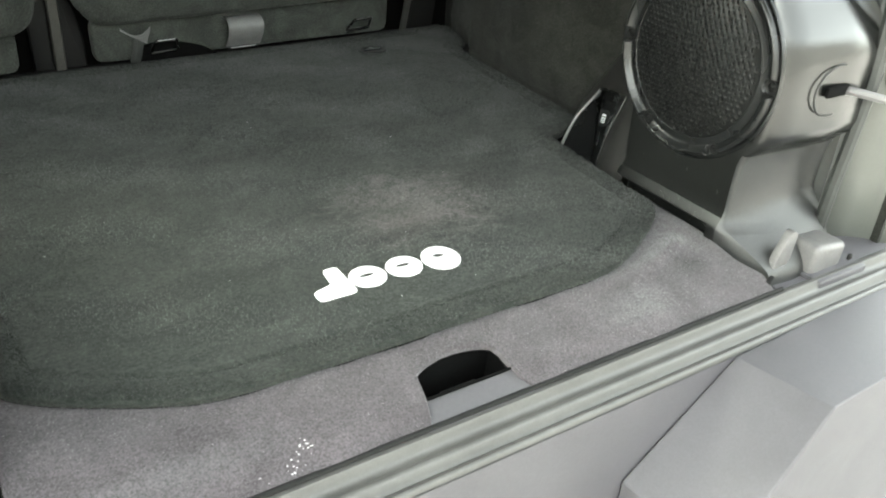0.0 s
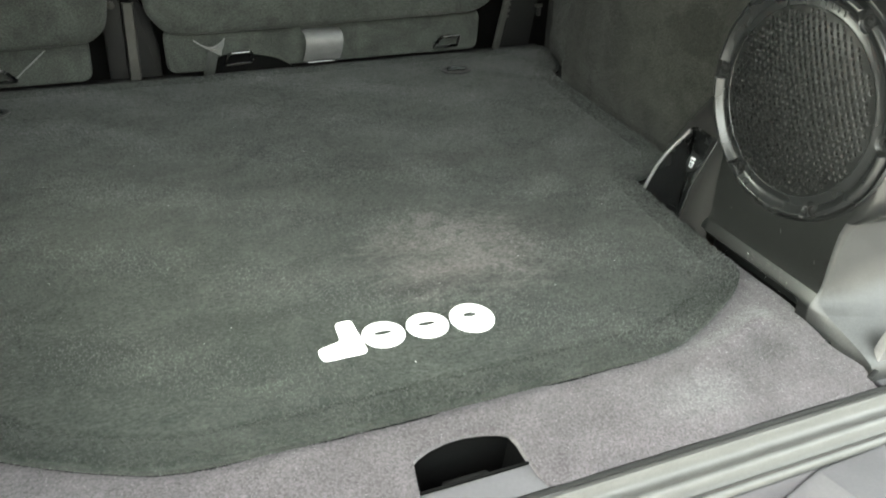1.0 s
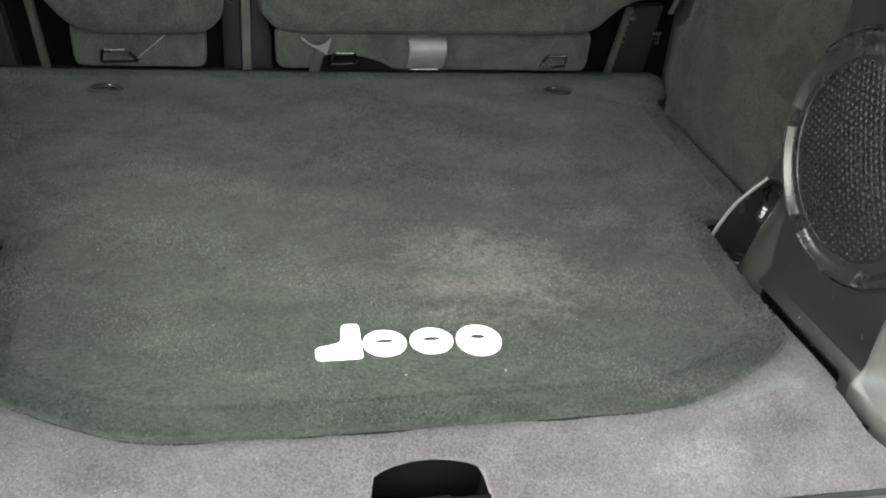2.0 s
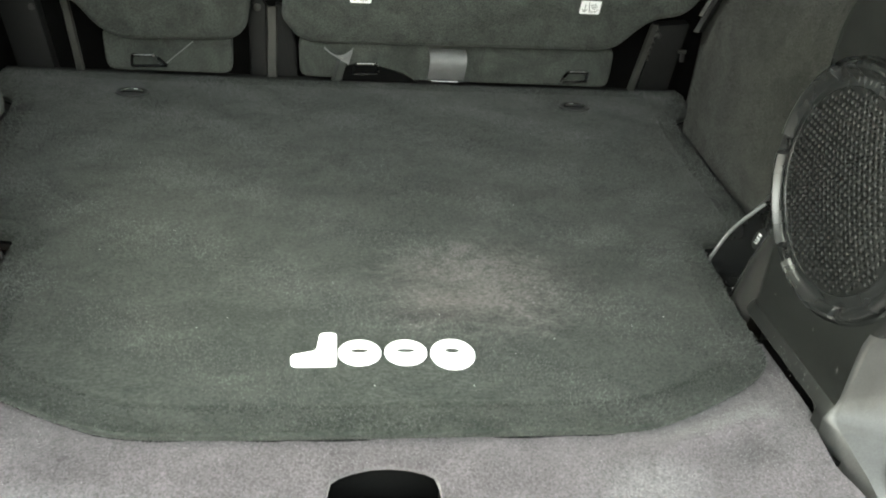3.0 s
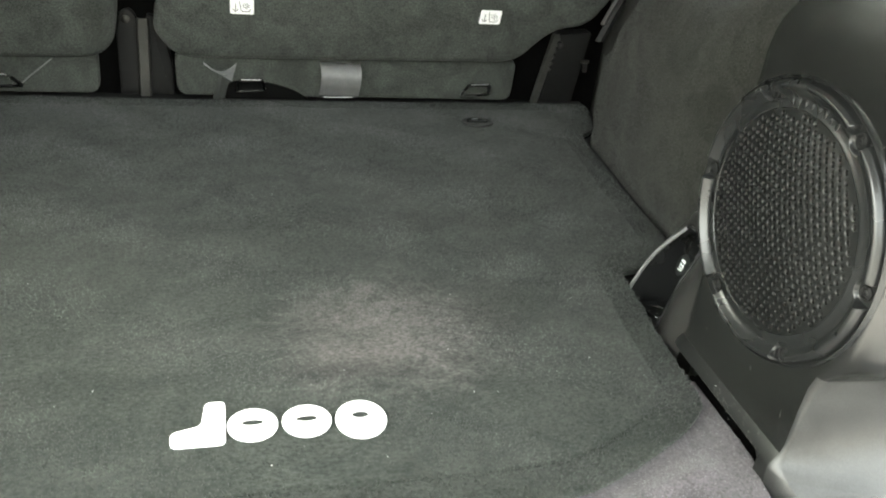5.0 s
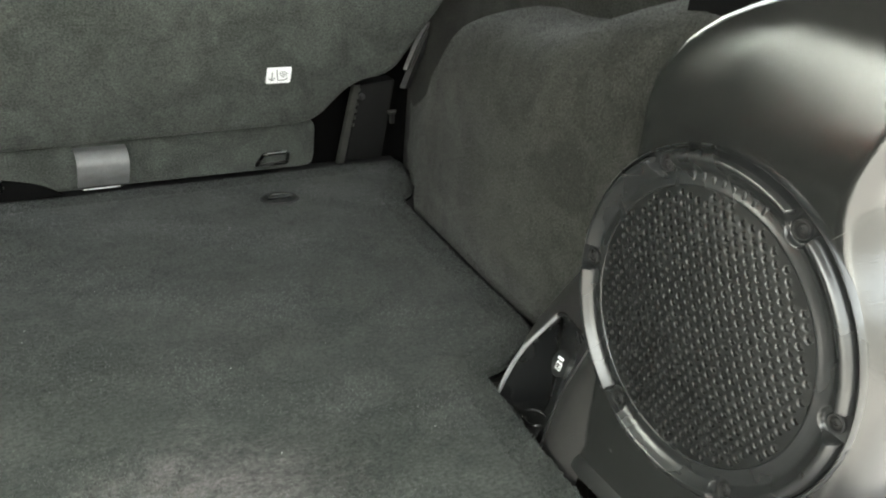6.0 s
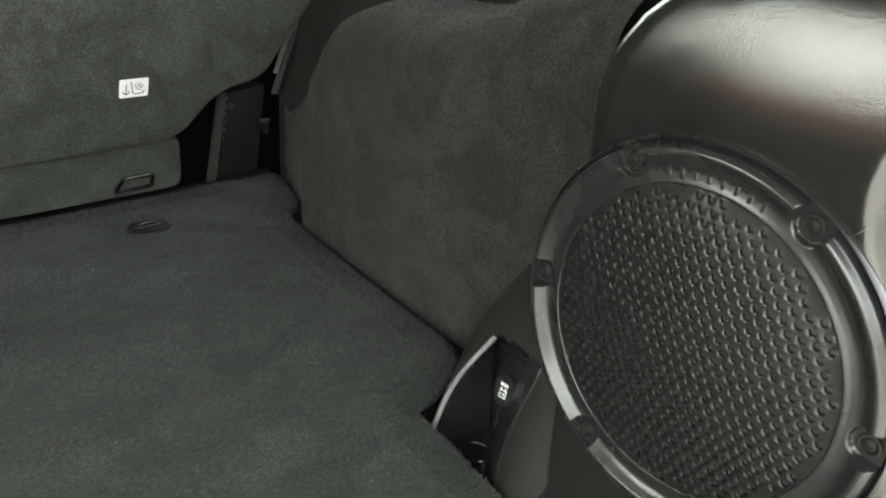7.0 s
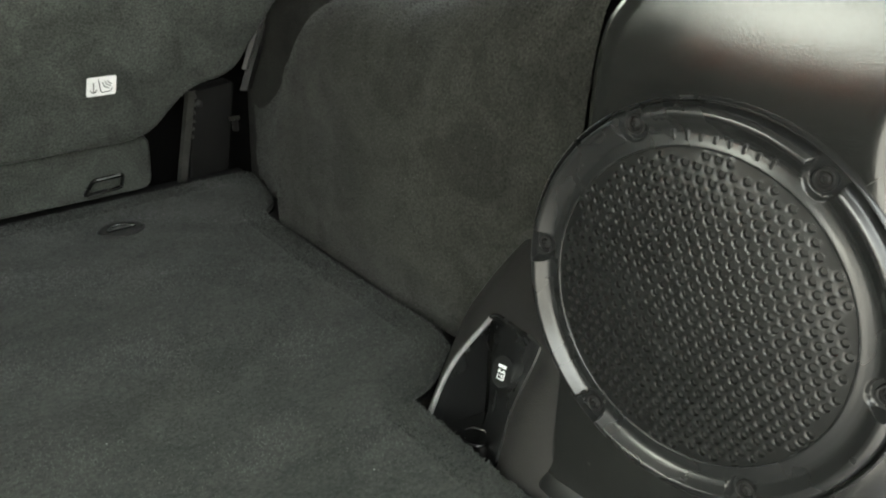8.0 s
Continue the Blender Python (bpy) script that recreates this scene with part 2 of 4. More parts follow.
def smoothstep(a, b, x):
    t = min(1, max(0, (x - a) / (b - a)))
    return t * t * (3 - 2 * t)


def add_tufts(ob, count, tall, seed, parent=None, name="carpet_nap", keep=None):
    """Covers a carpeted mesh with short tufts of fibre, scattered evenly over its faces."""
    rng = np.random.default_rng(seed)
    src = ob.data
    src.calc_loop_triangles()
    v = np.empty(len(src.vertices) * 3)
    src.vertices.foreach_get("co", v)
    v = v.reshape(-1, 3)
    tri = np.empty(len(src.loop_triangles) * 3, np.int32)
    src.loop_triangles.foreach_get("vertices", tri)
    tri = v[tri.reshape(-1, 3)]
    nrm = np.cross(tri[:, 1] - tri[:, 0], tri[:, 2] - tri[:, 0])
    area = np.linalg.norm(nrm, axis=1)
    nrm = nrm / np.maximum(area, 1e-12)[:, None]
    if keep is not None:
        area = area * keep(tri.mean(axis=1), nrm)
    pick = rng.choice(len(tri), count, p=area / area.sum())
    r1, r2 = np.sqrt(rng.random(count))[:, None], rng.random(count)[:, None]
    p = (1 - r1) * tri[pick, 0] + r1 * (1 - r2) * tri[pick, 1] + r1 * r2 * tri[pick, 2]
    n = nrm[pick]
    side = np.cross(n, rng.normal(size=(count, 3)))
    side /= np.linalg.norm(side, axis=1)[:, None]
    other = np.cross(n, side)
    size = rng.uniform(0.0006, 0.0012, count)[:, None]
    h = tall * rng.uniform(0.5, 1.2, count)[:, None]
    co = np.zeros((count, 4, 3))
    for k in range(3):
        co[:, k] = p - 0.0004 * n + size * (math.cos(2.094 * k) * side + math.sin(2.094 * k) * other)
    co[:, 3] = p + h * n + rng.normal(0, 0.0007, (count, 1)) * side
    faces = (np.array([[0, 1, 3], [1, 2, 3], [2, 0, 3]])[None] + 4 * np.arange(count)[:, None, None]).reshape(-1, 3)
    me = bpy.data.meshes.new(name)
    me.vertices.add(4 * count)
    me.vertices.foreach_set("co", co.reshape(-1))
    me.loops.add(3 * len(faces))
    me.loops.foreach_set("vertex_index", faces.reshape(-1).astype(np.int32))
    me.polygons.add(len(faces))
    me.polygons.foreach_set("loop_start", np.arange(0, 3 * len(faces), 3, dtype=np.int32))
    me.polygons.foreach_set("loop_total", np.full(len(faces), 3, dtype=np.int32))
    me.update(calc_edges=True)
    me.materials.append(src.materials[0])
    t = new(name, me)
    t.parent = parent or ob
    return tagged(t, "short carpet nap", kind="stuff")




# ---- ground and the car's shell ----
bm = bmesh.new()
bmesh.ops.create_grid(bm, x_segments=8, y_segments=8, size=300)
tagged(part("ground", bm, "ground"), "pale concrete driveway under the car", "ground", kind="structure")


def side_wall(s, name):
    """Carpeted side panel over the wheel arch; s is 1 on the right, -1 on the left."""
    rows = []
    for y in [0.335, 0.34, 0.36, 0.42, 0.47, 0.52, 0.58, 0.64, 0.7, 0.75, 0.8, 0.84, 0.86, 0.868, 0.876, 0.884, 0.89, 0.91, 0.94, 0.97, 1.0, 1.03, 1.06]:
        x0 = 0.556 + 0.018 * smoothstep(0.5, 0.85, y) + 0.45 * max(0.0, y - 0.84)
        top = 1.052 + 0.080 * smoothstep(0.63, 0.36, y) - 0.16 * smoothstep(0.68, 1.07, y) ** 1.3 - 0.035 * smoothstep(0.84, 0.96, y)
        bulge = 0.011 * smoothstep(0.3, 0.55, y) * smoothstep(0.78, 0.6, y)
        away = 0.007 * smoothstep(0.7, 0.8, y)
        dip = 0.019 * smoothstep(0.855, 0.872, y) * smoothstep(0.95, 0.885, y)
        wide = 1 + 0.5 * smoothstep(0.82, 0.95, y)
        prof = [(x0 + 0.010 + dip, 0.70), (x0 + 0.007 + dip, 0.745), (x0 + 0.004 - 0.3 * bulge + 0.5 * dip, 0.764), (x0 - 0.7 * bulge, 0.8), (x0 - bulge, mixed(0.8, top, 0.35)), (x0 - 0.7 * bulge, mixed(0.8, top, 0.65)),
                (x0 + 0.006 * wide, top - 0.05 * wide), (x0 + 0.018 * wide, top - 0.022 * wide), (x0 + 0.04 * wide, top - 0.004), (x0 + 0.075, top + 0.006), (x0 + 0.13, top + 0.012), (0.72, top + 0.014)]
        rows.append([(s * min(0.73, p.x + away * smoothstep(0.75, 0.785, p.y) + 0.4 * max(0.0, p.y - 0.86) * smoothstep(0.78, 0.92, y)), y, p.y) for p in spline(prof, 4)])
    bm = loft(rows)
    bmesh.ops.recalc_face_normals(bm, faces=bm.faces)
    bm.faces.ensure_lookup_table()
    if bm.faces[len(bm.faces) // 2].normal.x * s > 0:
        bmesh.ops.reverse_faces(bm, faces=bm.faces)
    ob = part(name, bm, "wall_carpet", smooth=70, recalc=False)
    add_tufts(ob, 75000 if s > 0 else 12000, 0.0014, 11)
    return tagged(ob, "dark grey carpeted side panel over the wheel arch", "wall", kind="structure")


for s in (1, -1):
    # black block stands in for the shade between carpet and panel
    tagged(part("pillar_gap", box((0.1, 0.1, 0.55), (s * 0.65, 0.33, 0.93)), "void"), "black block for the shade between the side carpet and the corner panel", "gap", kind="structure")
side_wall(1, "wall_right")
side_wall(-1, "wall_left")

# load floor under the mat, and the worn carpet flap that runs down to the sill
CUT = [(-0.064, -0.041), (-0.058, -0.028), (-0.053, -0.012), (-0.049, 0.008), (-0.047, 0.017), (-0.040, 0.022), (-0.028, 0.0265), (-0.012, 0.029),
       (0.006, 0.0285), (0.024, 0.026), (0.038, 0.0225), (0.046, 0.018), (0.0495, 0.008), (0.051, -0.008), (0.053, -0.024), (0.058, -0.036), (0.064, -0.041)]


def flap_z(y):
    return 0.7385 - 0.004 * smoothstep(0.05, 0.02, y) - 0.0095 * smoothstep(0.03, -0.02, y) - 0.011 * smoothstep(-0.015, -0.043, y)


def flap_end(x, y):
    """Half width of the carpet strip at depth y; it narrows beside the panels."""
    if x < 0:
        return 0.4215
    return 0.446 - 0.015 * smoothstep(-0.02, 0.02, y) + 0.010 * smoothstep(0.045, 0.09, y)


xs = sorted(set([round(-0.47 + 0.01 * i, 3) for i in range(95)]) - {round(-0.07 + 0.01 * i, 3) for i in range(15)} | {x for x, _ in CUT} | {-0.07, 0.07})
cuts = dict(CUT)
rows = []
for x in xs:
    end = cuts.get(x, -0.041)
    wave = 0.0012 * math.sin(x * 31) + 0.0008 * math.sin(x * 77 + 1)
    r = []
    for k in range(41):
        y = mixed(0.2, end, k / 40)
        fold = y - (0.03 + 0.26 * (x - 0.268))
        lift = 0.0085 * smoothstep(0.23, 0.3, x) * smoothstep(0.44, 0.4, x) * math.exp(-(fold / (0.022 if fold > 0 else 0.0055)) ** 2)
        r.append((x, y, flap_z(y) + wave * smoothstep(0.07, 0.035, y) + lift * smoothstep(0.16, 0.09, y)))
    r.append((x, end - 0.0015, r[-1][2] - 0.002))
    r.append((x, end - 0.0005, r[-1][2] - 0.006))
    rows.append([(x * (1 - (1 - flap_end(x, y) / 0.47) * smoothstep(0.25, 0.45, abs(x))), y, z) for x, y, z in r])
bm = loft(rows)
bmesh.ops.recalc_face_normals(bm, faces=bm.faces)
bm.faces.ensure_lookup_table()
if bm.faces[0].normal.z < 0:
    bmesh.ops.reverse_faces(bm, faces=bm.faces)
flap = tagged(part("carpet_flap", bm, "floor_carpet", smooth=60, recalc=False), "worn grey carpet strip in front of the mat with a latch cutout", "carpet", kind="structure")

add_tufts(flap, 110000, 0.0009, 12, keep=lambda c, n: (c[:, 1] < 0.16) * (n[:, 2] > 0.2))

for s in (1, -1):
    # black sheet under the slit: its shade is put into the colour
    tagged(part("floor_gap", box((0.08, 0.2, 0.006), (s * 0.428, 0.125, 0.7235)), "void"), "black sheet for the shade between carpet and side trim", "gap", kind="structure")
bm = prism([(-0.436, 0.17), (0.436, 0.17), (0.436, 0.43), (0.65, 0.43), (0.65, 1.07), (-0.65, 1.07), (-0.65, 0.43), (-0.436, 0.43)], 0.02, Matrix.Translation((0, 0, 0.717)))
tagged(part("floor", bm, "black"), "dark load floor under the cargo mat", "floor", kind="structure")

# latch pocket below the cutout
pocket = thing("latch_pocket", "black recessed tailgate latch pocket with grey frame", "latch")
bm = bmesh.new()
vs = [bm.verts.new(p) for p in [(-0.06, -0.012, 0.722), (0.058, -0.012, 0.722), (0.058, 0.034, 0.728), (-0.06, 0.034, 0.728),
                                (-0.05, -0.006, 0.66), (0.05, -0.006, 0.66), (0.05, 0.03, 0.66), (-0.05, 0.03, 0.66)]]
for q in ((0, 1, 5, 4), (1, 2, 6, 5), (2, 3, 7, 6), (3, 0, 4, 7), (4, 5, 6, 7)):
    bm.faces.new([vs[i] for i in q])
# well walls are near-black to paint in the shade of a deep pocket
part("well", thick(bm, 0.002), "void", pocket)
bm = loft([[(x, y, z) for y, z in ((-0.010, 0.712), (-0.012, 0.718), (-0.0145, 0.7195), (-0.03, 0.716), (-0.041, 0.7125), (-0.046, 0.710))] for x in (-0.07, -0.03, 0.02, 0.07)])
part("frame", bm, "bumper", pocket, "smooth grey plastic frame of the latch")
part("striker", tube([(-0.02, 0.012, 0.675), (-0.02, 0.006, 0.7), (0.02, 0.006, 0.7), (0.02, 0.012, 0.675)], 0.004), "black", pocket)

# painted sill
prof = [(-0.036, 0.700), (-0.040, 0.7085), (-0.0445, 0.7105), (-0.0485, 0.7100), (-0.051, 0.7060), (-0.0525, 0.7005), (-0.056, 0.6975), (-0.061, 0.6975), (-0.0645, 0.7000),
        (-0.068, 0.7005), (-0.0710, 0.6980), (-0.0725, 0.6915), (-0.0755, 0.6885), (-0.0785, 0.6890), (-0.0805, 0.6920), (-0.0835, 0.6925), (-0.0865, 0.6900), (-0.087, 0.68), (-0.085, 0.66)]
rows = [[(x, y, z) for y, z in prof] for x in [-0.72 + 0.04 * i for i in range(37)]]
tagged(part("door_sill", loft(rows), "paint", smooth=50), "silver painted tailgate sill with stepped lips", "sill", kind="structure")
for s in (1, -1):
    tagged(part("sill_deck", box((0.25, 0.11, 0.012), (s * 0.595, 0.018, 0.697), 0.002), "bumper"), "pale grey deck at the end of the sill", "sill", kind="structure")
tagged(part("sill_seal", tube([(-0.46 + 0.04 * i, -0.0425, 0.7125) for i in range(24)], 0.0030), "black"), "thin black rubber seal along the sill", "seal", kind="structure")

# bumper: centre recess between two raised blocks
bumper = thing("bumper", "grey plastic rear bumper with raised corner blocks", "bumper")
part("centre_panel", loft([[(x, -0.0885, z) for z in (0.686, 0.66, 0.62, 0.57, 0.45)] for x in (-0.36, -0.2, 0.0, 0.2, 0.36)]), "bumper", bumper)
for s in (1, -1):
    top = [(0.326, -0.0895, 0.687), (0.75, -0.078, 0.689), (0.75, -0.16, 0.689), (0.52, -0.2, 0.689), (0.349, -0.206, 0.688)]
    low = [(0.172, -0.0895, 0.565), (0.75, -0.078, 0.45), (0.80, -0.16, 0.45), (0.56, -0.215, 0.45), (0.19, -0.222, 0.555)]
    bm = bmesh.new()
    a, b = [bm.verts.new((s * x, y, z)) for x, y, z in top], [bm.verts.new((s * x, y, z)) for x, y, z in low]
    c = [bm.verts.new((s * x, y, 0.4)) for x, y, z in low]
    bm.faces.new(a)
    for u, v in ((a, b), (b, c)):
        for i in range(5):
            bm.faces.new((u[i], u[(i + 1) % 5], v[(i + 1) % 5], v[i]))
    bmesh.ops.bevel(bm, geom=bm.edges[:], offset=0.0025, segments=2, affect="EDGES", profile=0.5)
    part("corner_block", bm, "bumper", bumper, smooth=14)

# shell that closes the car: roof, upper sides with window openings, front bulkhead
bm = loft([[(x, y, 1.71) for x in (-0.75, 0.0, 0.75)] for y in (-0.1, 1.0, 2.1)])
tagged(part("ceiling", thick(bm, 0.03), "headliner"), "pale cloth roof lining", "ceiling", kind="structure")
tg = tagged(part("liftgate", box((1.4, 0.9, 0.06), (0, -0.42, 1.9), 0.02, 2, Matrix.Rotation(radians(-14), 4, "X")), "paint"), "raised silver tailgate over the opening", "tailgate", kind="structure")
WINDOWS = ((0.12, 0.84), (0.95, 1.55))     # rear quarter window and door window
for s, side in ((1, "right"), (-1, "left")):
    frame_parts = [(-0.02, 2.1, 1.63, 1.71), (-0.02, WINDOWS[0][0], 1.13, 1.63), (WINDOWS[0][1], WINDOWS[1][0], 1.13, 1.63), (WINDOWS[1][1], 2.1, 1.13, 1.63)]
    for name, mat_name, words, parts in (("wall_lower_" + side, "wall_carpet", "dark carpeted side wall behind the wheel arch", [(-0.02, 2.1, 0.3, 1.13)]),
                                         ("wall_upper_" + side, "headliner", "grey cloth trim round the side windows", frame_parts)):
        bm = bmesh.new()
        for y0, y1, z0, z1 in parts:
            tmp = box((0.03, y1 - y0, z1 - z0), (s * 0.72, (y0 + y1) / 2, (z0 + z1) / 2))
            me = bpy.data.meshes.new("tmp")
            tmp.to_mesh(me)
            tmp.free()
            bm.from_mesh(me)
            bpy.data.meshes.remove(me)
        for v in bm.verts:
            v.co.x -= s * 0.24 * max(0.0, v.co.z - 1.2)
        tagged(part(name, bm, mat_name), words, "wall", kind="structure")
    for k, (y0, y1) in enumerate(WINDOWS):
        bm = box((0.004, y1 - y0, 0.50), (s * 0.72, (y0 + y1) / 2, 1.38))
        for v in bm.verts:
            v.co.x -= s * 0.24 * max(0.0, v.co.z - 1.2)
        pane = part("window_%d" % (k + (1 if s > 0 else 3)), bm, "glass")
        tagged(pane, "dark tinted side window glass", "window", kind="structure")
tagged(part("wall_front", box((1.52, 0.03, 1.4), (0, 2.1, 1.0)), "black"), "dark front end of the cabin", "wall", kind="structure")
tagged(part("underbody", box((1.46, 2.1, 0.03), (0, 1.06, 0.36)), "black"), "dark underside of the cabin floor", "floor", kind="structure")
tagged(part("garden_wall", box((0.3, 12, 2.2), (-5.2, 6.4, 1.1)), "brick"), "red-brown brick wall beside the driveway", "wall", kind="structure")
# added wall, never in view: blocks low sky light and its reflections from behind
tagged(part("house_wall", box((26, 0.4, 4.0), (0, -8.5, 2.0)), "render"), "added unseen grey wall that blocks low sky light behind the car", "wall", kind="structure")


# ---- quarter trim panels ----
CORNER_Z = [0.70, 0.85, 0.895, 0.92, 0.95, 0.975, 1.0, 1.02, 1.04, 1.055, 1.07, 1.09, 1.105, 1.12, 1.16]
CORNER_Y = [0.056, 0.056, 0.032, 0.0235, 0.0225, 0.025, 0.031, 0.039, 0.051, 0.060, 0.0645, 0.065, 0.062, 0.057, 0.05]


def quarter_panel(s, name):
    """Plastic corner panel: flat inner face, rounded shoulder on top, and the face that turns to the tailgate."""
    q = thing(name, "dark grained plastic quarter trim panel beside the tailgate", "trim panel", "quarter trim panels")
    levels = [(0, z) for z in (0.66, 0.70, 0.712, 0.722, 0.732, 0.742, 0.7525, 0.7545, 0.757, 0.762, 0.77, 0.78, 0.79, 0.82, 0.845, 0.86, 0.872, 0.885, 0.9, 0.92, 0.94, 0.96, 0.98, 0.995, 1.01, 1.025, 1.04, 1.055, 1.07, 1.080, 1.0835)]
    levels += [(0.0003, 1.0895), (0.0007, 1.0955), (0.0012, 1.1005), (0.0020, 1.107), (0.0031, 1.114), (0.0044, 1.121), (0.0059, 1.128), (0.0082, 1.138), (0.0107, 1.148), (0.0134, 1.158), (0.0165, 1.168), (0.0210, 1.178), (0.028, 1.188), (0.039, 1.198), (0.055, 1.207), (0.075, 1.214), (0.105, 1.2195), (0.15, 1.2225), (0.2, 1.224), (0.28, 1.224)]
    rows = []
    for dx, z in levels:
        up = smoothstep(0.85, 0.895, z)
        rear = mixed(0.054, 0.029, up) + 0.05 * smoothstep(0.98, 1.10, z) + 0.004 * smoothstep(0.86, 0.80, z) + 0.02 * smoothstep(0, 0.1, dx)
        ys = float(np.mean([np.interp(z + e, CORNER_Z, CORNER_Y) for e in (-0.012, -0.006, 0, 0.006, 0.012)]))
        fx = 0.444 - 0.011 * smoothstep(0.778, 0.752, z)
        foot = 0.464 if z < 0.754 else fx + 0.004 * smoothstep(0.758, 0.7535, z)
        out = mixed(0.6, 1.0, up)
        flare = -0.075 * smoothstep(0.795, 0.708, z)      # the foot runs out towards the sill along the carpet
        r = [(0.62, rear - 0.014 * out + 0.6 * flare), (0.592, rear - 0.024 * out + 0.7 * flare), (0.54, rear - 0.022 * out + 0.9 * flare), (0.51, rear - mixed(0.009, 0.018, up) + flare)]
        toe = smoothstep(0.770, 0.712, z)
        p = Vector((mixed(fx + 0.005 + 0.025 * toe, 0.478, up), rear - mixed(0.0046, 0.0145, up) - 0.075 * toe))
        m1, e = Vector((fx, min(rear, ys) - mixed(0.003, 0.006, up))), Vector((fx, ys + mixed(0.004, 0.014, up)))
        for k in range(11):
            t = k / 10
            r.append(tuple((1 - t) ** 2 * p + 2 * t * (1 - t) * m1 + t * t * e))
        r += [(fx, max(0.066, ys + 0.016)), (foot, 0.082), (foot, 0.13), (foot, 0.19), (foot, 0.235), (foot + 0.002, 0.246), (foot + 0.010, 0.256), (foot + 0.035, 0.268), (0.56, 0.31)]
        drop = float(np.interp(z, [1.085, 1.105, 1.115, 1.139, 1.155, 1.165, 1.19, 1.22], [0.0, 0.002, 0.005, 0.020, 0.037, 0.052, 0.10, 0.15]))    # the far end leans back as it rises
        rows.append([(s * (x + dx * (1 - 0.7 * smoothstep(0.47, 0.6, x))), y - drop * smoothstep(0.07, 0.246, y), z) for x, y in r])
    part("rear_face", loft([r[:13] for r in rows[:16]]), "foot", q, "scuffed grey face above the sill", smooth=34)
    part("foot_ledge", loft([r[12:] for r in rows[:11]]), "grille", q, "scuffed ledge along the carpet", smooth=34)
    part("lower_panel", loft([r[12:] for r in rows[10:16]]), "plastic", q, smooth=34)
    part("panel", loft(rows[15:]), "plastic", q, smooth=34)
    if s < 0:
        q.location.x = 0.01
    return q


quarter_panel(1, "quarter_panel")
quarter_panel(-1, "quarter_panel")


def pocket_surround(s):
    """Sloping plastic surround with an open bin in it."""
    t = thing("side_bin", "dark plastic storage bin moulded into the side trim", "bin", "side bins")
    fl = 0.715
    a = [(0.437, 0.242, fl), (0.447, 0.243, 0.79), (0.452, 0.244, 0.862), (0.505, 0.30, 0.895), (0.56, 0.385, 0.89), (0.56, 0.445, 0.80), (0.50, 0.425, fl), (0.44, 0.33, fl)]
    b = [(0.443, 0.307, fl), (0.456, 0.301, 0.79), (0.473, 0.290, 0.850), (0.484, 0.328, 0.845), (0.493, 0.363, 0.836), (0.469, 0.385, 0.783), (0.448, 0.395, fl), (0.444, 0.345, fl)]
    c = [(0.511, 0.374, 0.722), (0.511, 0.374, 0.770), (0.510, 0.373, 0.815), (0.509, 0.375, 0.822), (0.509, 0.377, 0.822), (0.511, 0.377, 0.770), (0.511, 0.377, 0.722), (0.511, 0.3755, 0.720)]     # the far corner, where the two walls meet

    def dense(loop, n=6):
        k = len(loop)
        P = [Vector(p) for p in loop]
        out = []
        for i in range(k):
            p0, p1, p2, p3 = P[i - 1], P[i], P[(i + 1) % k], P[(i + 2) % k]
            for j in range(n):
                t = j / n
                c = 0.5 * (2 * p1 + (p2 - p0) * t + (2 * p0 - 5 * p1 + 4 * p2 - p3) * t * t + (3 * p1 - p0 - 3 * p2 + p3) * t ** 3)
                out.append(c.lerp(p1.lerp(p2, t), 0.6))
        return [Vector((s * p.x, p.y, p.z)) for p in out]

    A, B, C = dense(a), dense(b), dense(c)
    lip = [p.lerp(q, 0.06) for p, q in zip(B, A)]
    inner = [p.lerp(q, 0.12) for p, q in zip(B, C)]
    part("surround", loft([A] + [[p.lerp(q, u) + Vector((-0.007 * s * u * (1 - u) * 4, 0, 0.003 * u * (1 - u) * 4)) for p, q in zip(A, lip)] for u in (0.2, 0.4, 0.6, 0.8)] + [lip], closed=True), "trim", t, smooth=50)
    part("rim", loft([lip, [p.lerp(q, 0.5) + Vector((-0.0012 * s, 0, 0.0012)) for p, q in zip(lip, B)], B, inner], closed=True), "gloss_black", t, "smooth rounded rim", smooth=70)
    # highlight along the rim, painted as a tube of pale material
    edge_line = [Vector((s * p.x, p.y, p.z)) for p in spline([b[4], b[5], b[6]], 8)]
    part("rim_edge", tube(edge_line, 0.0024, 8), "strap", t, "pale line for the highlight on the rim's edge")
    ring = [(s * (0.476 + 0.012 * math.cos(u)), 0.354 + 0.014 * math.sin(u), 0.7225) for u in (math.pi * k / 10 for k in range(20))]
    part("floor_ring", tube(ring, 0.0018, 6, closed=True), "gloss_black", t)
    part("liner", loft([inner, C], closed=True), "gloss_black", t, smooth=24)
    if s < 0:
        t.location.x = 0.01
    return t


pocket_surround(1)
pocket_surround(-1)

# power socket in the bin
socket = thing("power_socket", "black capped power outlet in the side bin", "power outlet")
sm = Matrix.Translation((0.4870, 0.3300, 0.7995)) @ Vector((-0.92, 0.16, 0.36)).to_track_quat("Z", "Y").to_matrix().to_4x4()
part("collar", spin_profile([(0.0, -0.004), (0.0185, -0.004), (0.0185, 0.002), (0.0172, 0.0035), (0.0166, 0.002), (0.0160, 0.002), (0.0158, 0.0045), (0.0150, 0.0045), (0.0146, 0.002)], sm), "gloss_black", socket)
cap = part("cap", spin_profile([(0.0144, 0.001), (0.0144, 0.008), (0.0136, 0.0095), (0.008, 0.0098), (0.0, 0.0098)], sm), "gloss_black", socket)
ROT = Matrix.Rotation(radians(10), 4, "Z") @ Matrix.Diagonal((1.12, 1.12, 1, 1))
base = sm @ ROT
